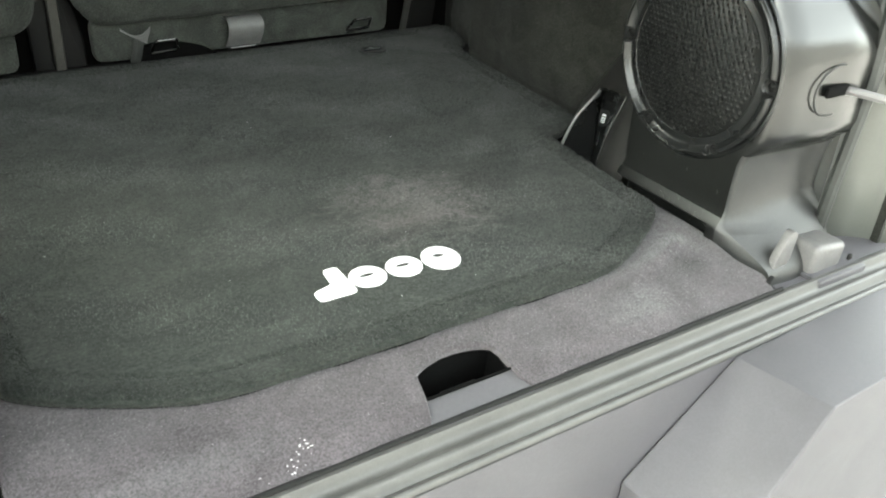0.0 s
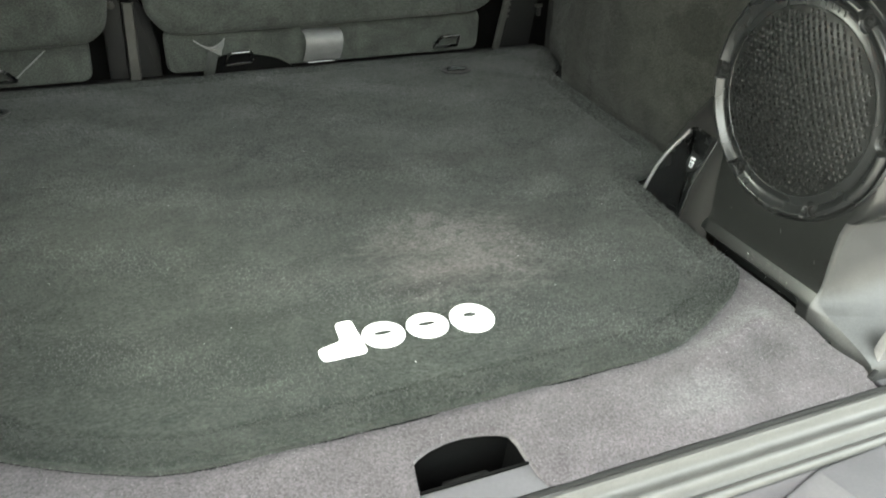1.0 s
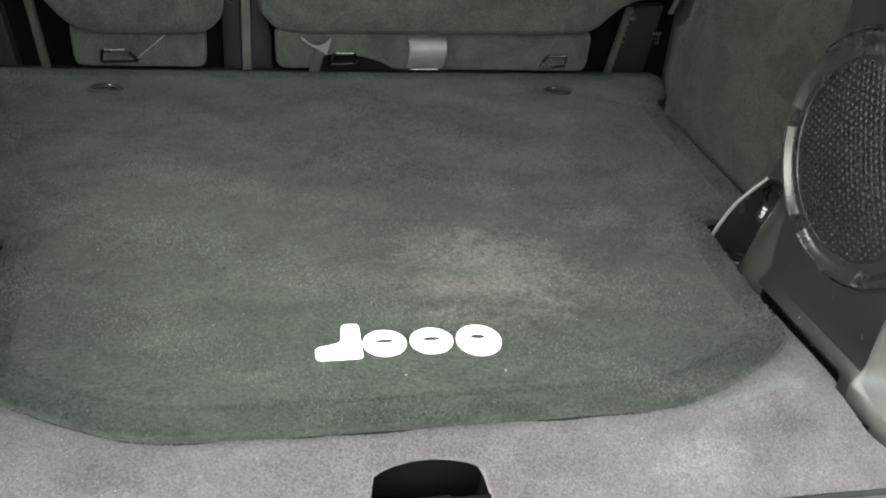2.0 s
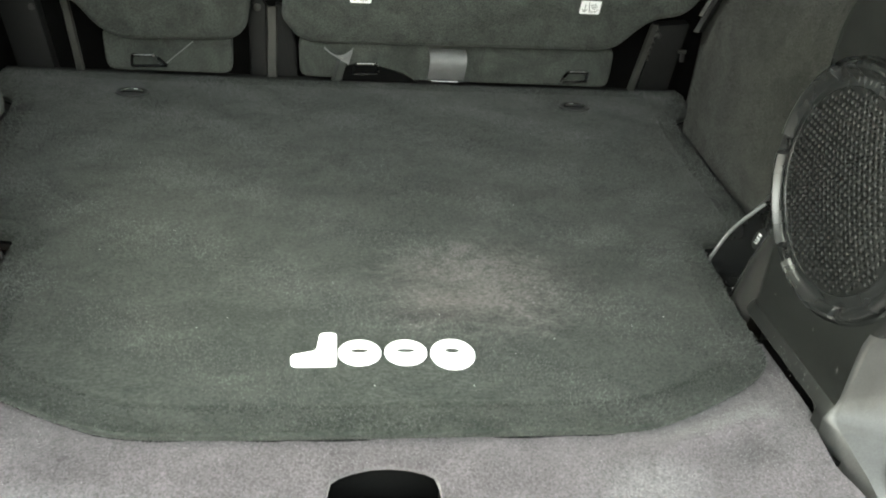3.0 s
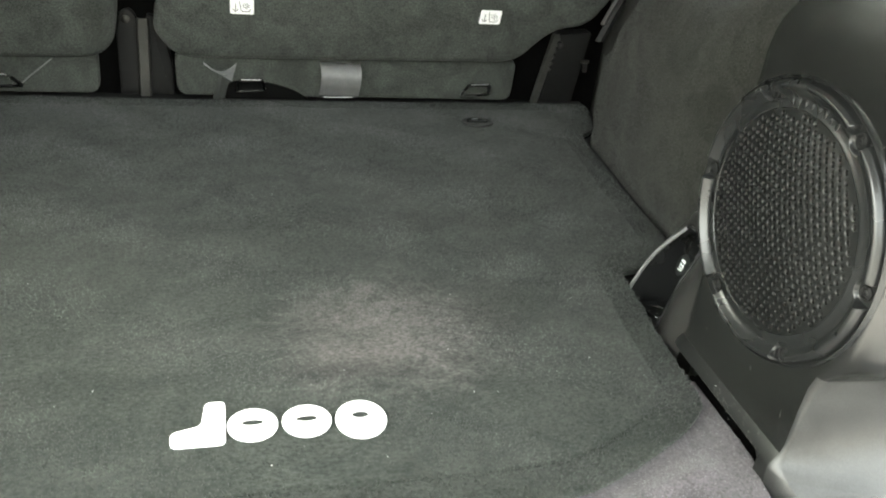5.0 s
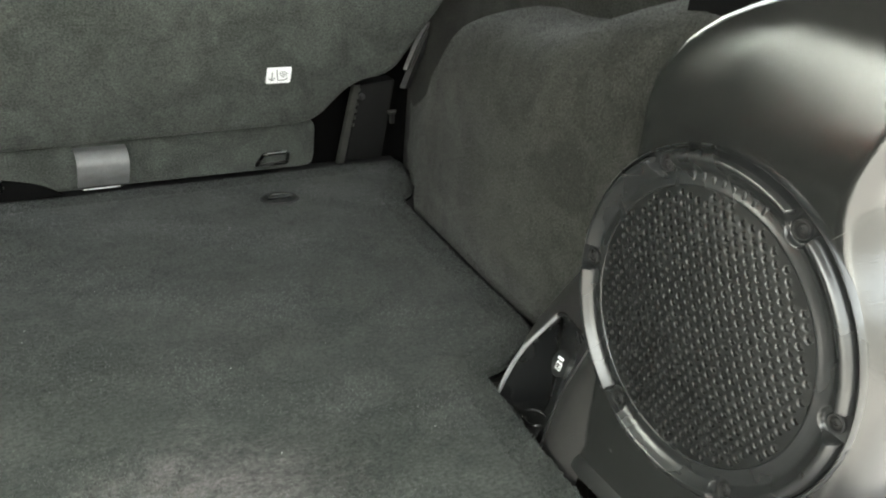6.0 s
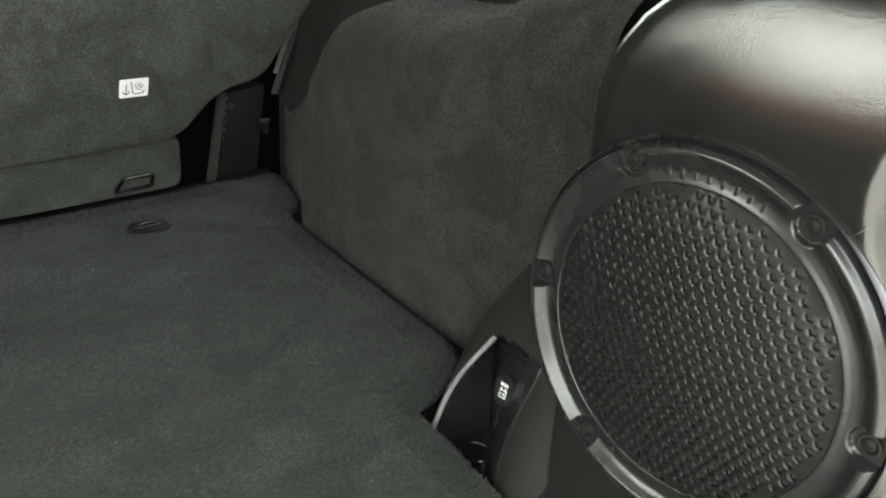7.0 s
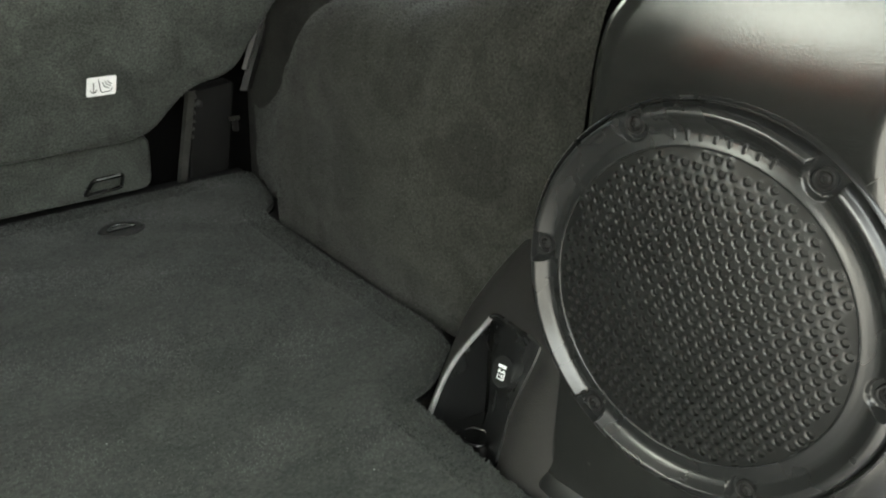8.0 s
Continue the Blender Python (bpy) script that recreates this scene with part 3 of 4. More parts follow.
case = part("printed_symbol", box((0.0080, 0.0062, 0.0003)), "white", cap, "white printed battery symbol")
case.matrix_basis = base @ Matrix.Translation((0, -0.003, 0.0099))
part("symbol_face", box((0.0062, 0.0044, 0.0003)), "gloss_black", cap).matrix_basis = base @ Matrix.Translation((0, -0.003, 0.0102))
for u, v, w, h in [(-0.0024, 0.0008, 0.0018, 0.0014), (0.0024, 0.0008, 0.0018, 0.0014), (-0.0016, -0.003, 0.0016, 0.0008), (0.0016, -0.003, 0.0016, 0.0020)] + [(-0.0036 + 0.0018 * k, 0.0042, 0.0011, 0.0026) for k in range(5)]:
    part("printed_mark", box((w, h, 0.0003)), "white", cap).matrix_basis = base @ Matrix.Translation((u, v, 0.0104))


# ---- cargo mat ----
HALF = [(0.0, 0.052), (0.12, 0.052), (0.225, 0.052), (0.262, 0.056), (0.288, 0.065), (0.325, 0.082), (0.361, 0.102), (0.395, 0.123),
        (0.419, 0.144), (0.427, 0.158), (0.43, 0.19), (0.434, 0.268), (0.437, 0.304), (0.444, 0.36), (0.447, 0.39), (0.448, 0.408),
        (0.457, 0.412), (0.474, 0.413), (0.505, 0.429), (0.54, 0.45), (0.551, 0.49), (0.552, 0.547), (0.558, 0.685), (0.568, 0.81),
        (0.573, 0.855), (0.582, 0.873), (0.606, 0.886), (0.617, 0.92), (0.631, 0.965), (0.643, 1.006), (0.636, 1.02), (0.615, 1.023),
        (0.3, 1.017), (0.0, 1.014)]     # right half of the outline, from the middle of the front edge to the middle of the back
HALF = [(x, y + 0.001 * smoothstep(0.2, 0.05, y)) for x, y in HALF]


def left(x, y):
    """The left half is a little narrower at the front."""
    return (-x * (1 - 0.038 * smoothstep(0.55, 0.4, y) * smoothstep(0.1, 0.3, x)), y + 0.006 * smoothstep(0.2, 0.16, y) * smoothstep(0.16, 0.3, x))


outer = HALF + [left(*p) for p in HALF[-2:0:-1]]


def refine(loop, n=3):
    out = []
    k = len(loop)
    for i in range(k):
        for j in range(n):
            out.append(Vector(loop[i]).lerp(Vector(loop[(i + 1) % k]), j / n))
    for _ in range(2):
        out = [(out[i - 1] + 2 * out[i] + out[(i + 1) % len(out)]) / 4 for i in range(len(out))]
    return out


def inset(loop, d):
    """The outline moved inwards by d, with its bends eased."""
    k = len(loop)
    out = []
    for i in range(k):
        t = loop[(i + 3) % k] - loop[i - 3]
        out.append(loop[i] + Vector((-t.y, t.x)).normalized() * d)
    for _ in range(3):
        out = [(out[i - 1] + 2 * out[i] + out[(i + 1) % k]) / 4 for i in range(k)]
    return out


O = refine(outer)
I = inset(O, 0.036)
cargo_mat = thing("cargo_mat", "dark grey plush cargo mat with white woven emblem", "mat")
rings = [(0.14, 0.7335), (0.11, 0.7390), (0.07, 0.7440), (0.075, 0.7468), (0.11, 0.7478), (0.2, 0.7482), (0.6, 0.7488), (0.84, 0.7488), (0.93, 0.7482), (0.98, 0.7480), (1.03, 0.7483), (1.08, 0.7494), (1.2, 0.7497)]
rows = [[(*p.lerp(q, t), mixed(max(z, 0.7486) if t > 0.5 else z, z, smoothstep(0.26, 0.17, p.y)) + 0.0003 * noise.noise((p.x * 14, p.y * 14, 0.0))) for p, q in zip(O, I)] for t, z in rings]
bm = loft(rows, closed=True)
bm.verts.ensure_lookup_table()
last = bm.verts[-len(O):]
f = bm.faces.new(last)
bmesh.ops.triangulate(bm, faces=[f])
mat_body = part("mat_body", bm, "mat", cargo_mat, smooth=60)
add_tufts(mat_body, 26000, 0.0016, 21, keep=lambda c, n: (abs(n[:, 2]) < 0.85) * (c[:, 2] > 0.7375))
# stitched binding; its near-black also paints the shadow under the mat's edge
part("binding", tube([(p.x, p.y, 0.7365) for p in [u.lerp(v, 0.09) for u, v in zip(O, I)]], 0.0022, 8, closed=True), "void", cargo_mat, "dark stitched edge binding with the edge's shadow in its colour")

# pile of the mat: short tufts that lean with the way it was brushed
rng = np.random.default_rng(7)
N = 340000
px, py = rng.uniform(-0.65, 0.65, N), rng.uniform(0.05, 1.026, N)
poly = np.array([tuple(p.lerp(q, 0.06)) for p, q in zip(O, I)])
inside = np.zeros(N, bool)
for (x1, y1), (x2, y2) in zip(poly, np.roll(poly, -1, axis=0)):
    if y1 != y2:
        cross = ((y1 > py) != (y2 > py)) & (px < (x2 - x1) * (py - y1) / (y2 - y1) + x1)
        inside ^= cross
px, py = px[inside], py[inside]
N = len(px)
swirl = np.sin(px * 7 + 3 * np.sin(py * 5 + 1)) * np.sin(py * 19 + 2.5 * np.sin(px * 6))
lean_a = 2.4 * np.sin(px * 9 + 2.2 * np.sin(py * 7)) + 1.9 * np.sin(py * 13 - 1.5 * np.sin(px * 17)) + rng.normal(0, 1.25, N)
lean = 0.0016 * (1 + 0.6 * np.sin(px * 21 + py * 33)) + rng.normal(0, 0.0006, N)
tall = rng.uniform(0.0010, 0.0020, N) + 0.0003 * swirl
turn = rng.uniform(0, 2 * np.pi, N)
size = rng.uniform(0.0007, 0.0013, N)
core = np.zeros(N, bool)
poly = np.array([(p.x, p.y) for p in I])
for (x1, y1), (x2, y2) in zip(poly, np.roll(poly, -1, axis=0)):
    if y1 != y2:
        core ^= ((y1 > py) != (y2 > py)) & (px < (x2 - x1) * (py - y1) / (y2 - y1) + x1)
rim = np.zeros(N, bool)
poly = np.array([tuple(p.lerp(q, 0.1)) for p, q in zip(I, O)])
for (x1, y1), (x2, y2) in zip(poly, np.roll(poly, -1, axis=0)):
    if y1 != y2:
        rim ^= ((y1 > py) != (y2 > py)) & (px < (x2 - x1) * (py - y1) / (y2 - y1) + x1)
front = py < 0.2
core |= ~front
tall = tall - np.where(core, 0.0, np.where(rim, 0.0005, 0.0001))
co = np.zeros((N, 4, 3))
for k in range(3):
    co[:, k, 0], co[:, k, 1], co[:, k, 2] = px + size * np.cos(turn + 2.094 * k), py + size * np.sin(turn + 2.094 * k), 0.7482
co[:, 3, 0], co[:, 3, 1], co[:, 3, 2] = px + lean * np.cos(lean_a), py + lean * np.sin(lean_a), 0.7496 + tall
faces = (np.array([[0, 1, 3], [1, 2, 3], [2, 0, 3]])[None] + 4 * np.arange(N)[:, None, None]).reshape(-1, 3)
me = bpy.data.meshes.new("mat_nap")
me.vertices.add(4 * N)
me.vertices.foreach_set("co", co.reshape(-1))
me.loops.add(3 * len(faces))
me.loops.foreach_set("vertex_index", faces.reshape(-1).astype(np.int32))
me.polygons.add(len(faces))
me.polygons.foreach_set("loop_start", np.arange(0, 3 * len(faces), 3, dtype=np.int32))
me.polygons.foreach_set("loop_total", np.full(len(faces), 3, dtype=np.int32))
me.update(calc_edges=True)
me.materials.append(M["mat"])
pile = new("mat_nap", me)
pile.parent = cargo_mat
tagged(pile, "short brushed grey nap", kind="stuff")

# emblem on the mat: plain white shapes
M4 = Matrix.Translation((0, 0, 0.7500))


def oval(cx, cy, rx, ry, z):
    return [(cx + rx * math.cos(a), cy + ry * math.sin(a), z) for a in (2 * math.pi * k / 28 for k in range(28))]


def oval_ring(cx, cy, rx, ry, hx, hy, up):
    """A raised oval with a small oval opening."""
    return loft([oval(cx, cy, rx, ry, 0.7500), oval(cx, cy, rx, ry, 0.7522), oval(cx, cy, rx - 0.0005, ry - 0.0005, 0.7526),
                 oval(cx, cy + up, hx, hy, 0.7526), oval(cx, cy + up, hx, hy, 0.7500)], closed=True)


part("emblem_shape", prism(rounded([(-0.089, 0.167), (-0.088, 0.1485), (-0.042, 0.1485), (-0.042, 0.205), (-0.060, 0.205), (-0.063, 0.174)], 0.006), 0.0026, M4, 0.0005), "white", cargo_mat, "white woven emblem shape")
for cx in (-0.0185, 0.0295):
    part("emblem_shape", oval_ring(cx, 0.1712, 0.0222, 0.0212, 0.0105, 0.0048, 0.003), "white", cargo_mat, "white woven emblem shape")
part("emblem_shape", oval_ring(0.0785, 0.168, 0.0235, 0.0255, 0.0085, 0.0055, 0.006), "white", cargo_mat, "white woven emblem shape")

# flush tie-down buttons in the mat
for s in (1, -1):
    d = thing("tie_down", "black oval tie-down ring flush in the mat", "tie-down", "tie-downs in the mat")
    tm = Matrix.Translation((s * 0.394, 0.914, 0.7505)) @ Matrix.Diagonal((1.1, 0.85, 1, 1))
    part("cup", spin_profile([(0.0265, 0.0), (0.0260, 0.0026), (0.0240, 0.0030), (0.0220, 0.0022), (0.019, -0.0004), (0.0, -0.0006)], tm, 28), "rubber", d)
    part("ring", tube([(s * 0.394 + 0.017 * math.cos(a), 0.914 + 0.011 * math.sin(a), 0.7532) for a in (math.pi * k / 10 for k in range(11))], 0.0020, 6), "dark_chrome", d)
    part("bar", tube([(s * 0.394 - 0.018, 0.914, 0.7530), (s * 0.394 + 0.018, 0.914, 0.7530)], 0.0022, 6), "gloss_black", d)


# ---- rear seat backs ----
TILT_N = Vector((0, 1, 0.36)).normalized()
SEAT = Matrix(((1, 0, 0, 0), (0, -0.36 / math.hypot(1, 0.36), TILT_N.y, 0.966), (0, 1 / math.hypot(1, 0.36), TILT_N.z, 0.922), (0, 0, 0, 1)))


def seat_outline(points):
    """Outline given by x and height, in the tilted plane of the seat back."""
    k = math.hypot(1, 0.36)
    return [(x, (z - 0.922) * k) for x, z in points]


def seat_back(label, outline):
    t = thing("rear_seat", label, "seat", "rear seats")
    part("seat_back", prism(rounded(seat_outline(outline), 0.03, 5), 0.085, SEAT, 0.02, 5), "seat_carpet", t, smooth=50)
    add_tufts(t.children[0], 70000, 0.0013, 13, keep=lambda c, n: (n[:, 1] < 0.2) * (c[:, 2] < 1.1))
    return t


big_seat = seat_back("wide grey carpeted rear seat back with white tags",
                     [(-0.132, 1.4), (-0.132, 0.90), (-0.145, 0.868), (-0.112, 0.822), (-0.07, 0.817), (0.462, 0.826), (0.49, 0.838), (0.536, 0.896), (0.60, 0.906), (0.626, 0.96), (0.665, 1.03), (0.69, 1.4)])
small_seat = seat_back("narrow grey carpeted rear seat back",
                       [(-0.196, 1.4), (-0.196, 0.90), (-0.204, 0.84), (-0.232, 0.815), (-0.43, 0.809), (-0.466, 0.832), (-0.50, 0.89), (-0.60, 0.9), (-0.626, 0.96), (-0.665, 1.03), (-0.69, 1.4)])
for t, x0, x1 in ((big_seat, -0.112, 0.492), (small_seat, -0.462, -0.236)):
    bm = prism(rounded([(x0, 0.750), (x1, 0.750), (x1 + 0.002, 0.83), (x0 - 0.002, 0.83)], 0.02), 0.02, Matrix(((1, 0, 0, 0), (0, 0, 1, 1.03), (0, 1, 0, 0), (0, 0, 0, 1))), 0.006, 3)
    low = part("lower_flap", bm, "seat_carpet", t, "grey carpeted flap below the seat back")
    add_tufts(low, 9000, 0.001, 14, keep=lambda c, n: n[:, 1] < -0.3)


# ---- speaker in the quarter panel ----
speaker = thing("speaker", "round black loudspeaker with perforated grille in the trim panel", "speaker")
SPK = Matrix(((0, 0, -1, 0.444), (1.018, 0, 0, 0.1535), (0, 1.018, 0, 0.955), (0, 0, 0, 1)))   # u along y, v up, w out of the panel
PROFILE = [(0.1272, -0.002), (0.1270, 0.0032), (0.1264, 0.0040), (0.1257, 0.0038), (0.1252, 0.0005), (0.1243, -0.0010), (0.1236, 0.0002), (0.1228, 0.0060), (0.1216, 0.0088), (0.1200, 0.0102), (0.1184, 0.0106),
           (0.1168, 0.0103), (0.1158, 0.0092), (0.1125, 0.0058), (0.1104, 0.0041), (0.1088, 0.0034), (0.1065, 0.0035), (0.1030, 0.0044), (0.1002, 0.0054), (0.0992, 0.0056), (0.0987, 0.0052), (0.0984, 0.0034)]
SCREW_R, ANG = 0.1156, 720
radii = [r for r, _ in PROFILE[:7]] + [0.1232 - 0.0007 * k for k in range(31)] + [0.1012, 0.1002, 0.0992, 0.0987, 0.0984]
rows = []
for r in radii:
    h = float(np.interp(-r, [-q for q, _ in PROFILE], [q for _, q in PROFILE]))
    row = []
    for k in range(ANG):
        a = 2 * math.pi * k / ANG
        off = radians((math.degrees(a) + 30) % 60 - 30)
        side, away = r * math.sin(off), r * math.cos(off) - SCREW_R
        d = math.hypot(side, min(0.0, away))
        notch = smoothstep(0.0108, 0.0096, d) * smoothstep(0.1245, 0.1238, r)
        row.append(SPK @ Vector((r * math.cos(a), r * math.sin(a), mixed(h, min(h, 0.0002), notch))))
    rows.append(row)
part("ring", loft(rows, closed=True), "gloss_black", speaker, "glossy black trim ring with six screw notches", smooth=50)

# grille: hexagonal cells, each with a round hole
PITCH, HOLE, GR = 0.0078, 0.0021, 0.1015
bm = bmesh.new()
hexa = [(PITCH / math.sqrt(3) * math.cos(math.pi / 6 + math.pi / 3 * k), PITCH / math.sqrt(3) * math.sin(math.pi / 6 + math.pi / 3 * k)) for k in range(6)]


def dome(u, v):
    d = 1 - (u * u + v * v) / (GR * GR)
    return 0.0042 + 0.009 * max(0, d)


made = {}


def corner(u, v):
    key = (round(u, 5), round(v, 5))
    if key not in made:
        made[key] = bm.verts.new(SPK @ Vector((u, v, dome(u, v))))
    return made[key]


n = int(GR / PITCH) + 2
for j in range(-n - 3, n + 4):
    for i in range(-n - 3, n + 4):
        cu, cv = PITCH * (i + 0.5 * (j % 2)), PITCH * j * math.sqrt(3) / 2
        rr = math.hypot(cu, cv)
        if rr > GR - 0.001:
            continue
        hx = [corner(cu + x, cv + y) for x, y in hexa]
        if rr > 0.0982 - 1.15 * HOLE:
            bm.faces.new(hx)
            continue
        h = dome(cu, cv)
        lip, top, low = [], [], []
        for k in range(12):
            a = math.pi / 6 + math.pi / 6 * k
            ca, sa = math.cos(a), math.sin(a)
            lip.append(bm.verts.new(SPK @ Vector((cu + HOLE * 1.26 * ca, cv + HOLE * 1.26 * sa, h))))
            top.append(bm.verts.new(SPK @ Vector((cu + HOLE * 1.1 * ca, cv + HOLE * 1.1 * sa, h - 0.0006))))
            low.append(bm.verts.new(SPK @ Vector((cu + HOLE * ca, cv + HOLE * sa, h - 0.0030))))
        for k in range(6):
            a, b, c = lip[2 * k], lip[2 * k + 1], lip[(2 * k + 2) % 12]
            bm.faces.new((hx[k], hx[(k + 1) % 6], c, b, a))
        for u, v in ((lip, top), (top, low)):
            for k in range(12):
                bm.faces.new((u[k], u[(k + 1) % 12], v[(k + 1) % 12], v[k]))
part("grille", bm, "grille", speaker, "perforated black grille", smooth=65)
part("dust_cloth", spin_profile([(r, dome(r, 0) - 0.0026) for r in (0.1, 0.09, 0.075, 0.06, 0.04, 0.02, 0.0)], SPK, 48), "cloth", speaker, "dark grey cloth behind the grille")
for k in range(6):
    a = math.pi / 3 * k
    c = SPK @ Matrix.Translation((SCREW_R * math.cos(a), SCREW_R * math.sin(a), 0.0))
    # bosses and screws are black to paint the shade of deeper notches
    boss = part("screw_boss", spin_profile([(0.0064, 0.0), (0.0064, 0.0022), (0.0058, 0.0028), (0.0050, 0.0028), (0.0045, 0.0022), (0.0044, 0.0004), (0.0, 0.0004)], c, 20), "black", speaker)
    part("screw", spin_profile([(0.0037, 0.0003), (0.0037, 0.0010), (0.0029, 0.0021), (0.0018, 0.0024), (0.0013, 0.0012), (0.0, 0.0012)], c, 16), "black", boss, "dark screw head")
# lettering of the maker as plain raised bars
for k in range(8):
    a = radians(107 - 4.8 * k)
    hgt = (0.0085, 0.0055, 0.0078, 0.0055, 0.0055, 0.0055, 0.008, 0.0085)[k]
    bmr = Matrix.Translation((0.1045 * math.cos(a), 0.1045 * math.sin(a), 0.0036)) @ Matrix.Rotation(a - math.pi / 2, 4, "Z")
    part("raised_mark", box((0.0030, hgt, 0.0022), (0, 0, 0), 0.0005, 1, None), "gloss_black", speaker).matrix_basis = SPK @ bmr

# ---- things along the foot of the seats ----
for x, spread in ((0.419, 0.003), (0.012, 0.002), (-0.387, 0.014)):
    lt = thing("anchor_loop", "black wire child-seat anchor loop on the seat flap", "anchor", "anchor loops")
    w = 0.021
    corners = [(x - w, 0.789), (x + w - 0.002, 0.790), (x + w + spread, 0.764), (x - w - 0.3 * spread - 0.004, 0.760)]
    part("wire", tube([(u, 1.004 + 0.9 * (0.785 - v), v) for u, v in rounded(corners, 0.005, 4)], 0.0028, 8, closed=True), "gloss_black", lt)
    # thin bright tube paints the highlight on the black wire
    part("worn_bar", tube([(x - w + 0.004, 0.9975, 0.7905), (x + w - 0.006, 0.9975, 0.7912)], 0.0010, 8), "steel_and_highlight", lt, "bright line for the highlight on top of the wire")

tab = thing("pull_strap", "pale grey webbing pull strap over the seat flap", "strap")
prof = spline([(1.032, 0.815), (1.012, 0.814), (1.001, 0.809), (0.996, 0.800), (0.999, 0.788), (1.006, 0.776), (1.015, 0.765), (1.022, 0.757)], 5)
part("webbing", thick(loft([[(x, p.x, p.y) for p in prof] for x in (0.130, 0.147, 0.165, 0.183, 0.2)]), 0.0018), "strap", tab)
part("buckle_bar", tube([(0.137, 1.014, 0.7565), (0.188, 1.014, 0.7570)], 0.0012, 8), "steel_and_highlight", tab, "bright bar at the strap's end")

cloth = thing("loose_strap", "twisted pale webbing strap end behind the mat", "strap")
rows = []
for k in range(11):
    t = k / 10
    top = Vector((mixed(-0.066, -0.013, t), 1.012 - 0.010 * math.sin(3.1 * t), 0.815 - 0.012 * math.sin(3.14 * t)))
    low = Vector((mixed(-0.064, -0.021, t), 1.016 - 0.004 * math.sin(3.1 * t), 0.810 - 0.028 * t))
    rows.append([top, top.lerp(low, 0.35) + Vector((0, -0.003, 0)), top.lerp(low, 0.7) + Vector((0, 0.002, 0)), low])
part("webbing", thick(loft(rows), 0.0015), "strap", cloth)
rows = []
for k in range(7):
    t = k / 6
    rows.append([(mixed(-0.032, -0.044, t) + u, 1.021 - 0.004 * math.sin(3 * t) + 0.002 * v, mixed(0.792, 0.748, t)) for u, v in ((-0.009, 1), (-0.003, -1), (0.003, 0), (0.009, 1))])
part("tail", thick(loft(rows), 0.0015), "jamb_rubber", cloth, "dark grey tail of the strap")
# no hole is cut: a black patch paints the opening's shade
hole = thing("flap_opening", "flat black patch for the shaded arched opening in the seat flap", "opening")
part("recess", prism(spline([(-0.032, 0.747), (-0.028, 0.770), (-0.012, 0.779), (0.030, 0.778), (0.060, 0.772), (0.087, 0.763), (0.112, 0.747)], 5), 0.003, Matrix(((1, 0, 0, 0), (0, 0, -1, 1.0285), (0, 1, 0, 0), (0, 0, 0, 1)))), "void", hole)
cord = thing("thin_cord", "thin pale cord hanging over the narrow seat flap", "cord")
part("strand", tube([(-0.355, 1.022, 0.767), (-0.339, 1.020, 0.782), (-0.321, 1.019, 0.797), (-0.303, 1.020, 0.812)], 0.0013, 6), "strap", cord)

# hinge brackets between and beside the seats
for x0, x1, lean in ((-0.166, -0.163, 0.0), (0.548, 0.576, 1.0), (-0.516, -0.53, 1.0)):
    br = thing("seat_bracket", "grey steel seat hinge strip in the dark gap", "bracket", "seat hinge strips")
    bw = 0.015 if not lean else 0.011
    rows = []
    for k in range(7):
        t = k / 6
        x = mixed(x0, x1, t)
        rows.append([(x - bw / 2, 1.064, mixed(0.72, 0.872, t)), (x - bw / 2 + 0.002, 1.06, mixed(0.72, 0.872, t)), (x + bw / 2 - 0.002, 1.06, mixed(0.72, 0.872, t)), (x + bw / 2, 1.064, mixed(0.72, 0.872, t))])
    part("strip", thick(loft(rows), 0.003), "dull_steel", br)
for s in (1, -1):
    hb = thing("hinge_cover", "black plastic seat hinge cover", "hinge cover", "hinge covers")
    part("cover", prism([(s * x, z) for x, z in rounded([(0.562, 0.71), (0.628, 0.71), (0.650, 0.876), (0.583, 0.869)], 0.006, 3)], 0.03, Matrix(((1, 0, 0, 0), (0, 0, 1, 1.066), (0, 1, 0, 0), (0, 0, 0, 1))), 0.002), "black", hb)
    part("bolt", spin_profile([(0.006, 0), (0.006, 0.003), (0.003, 0.005), (0, 0.005)], Matrix.Translation((s * 0.588, 1.065, 0.85)) @ Matrix.Rotation(math.pi / 2, 4, "X"), 12), "rubber", hb)
# added black sheet: paints the shade seen through the hinge gaps
tagged(part("gap_backing", box((1.4, 0.02, 0.6), (0, 1.125, 0.85)), "void"), "black sheet for the shade behind the seat hinges", "panel", kind="structure")

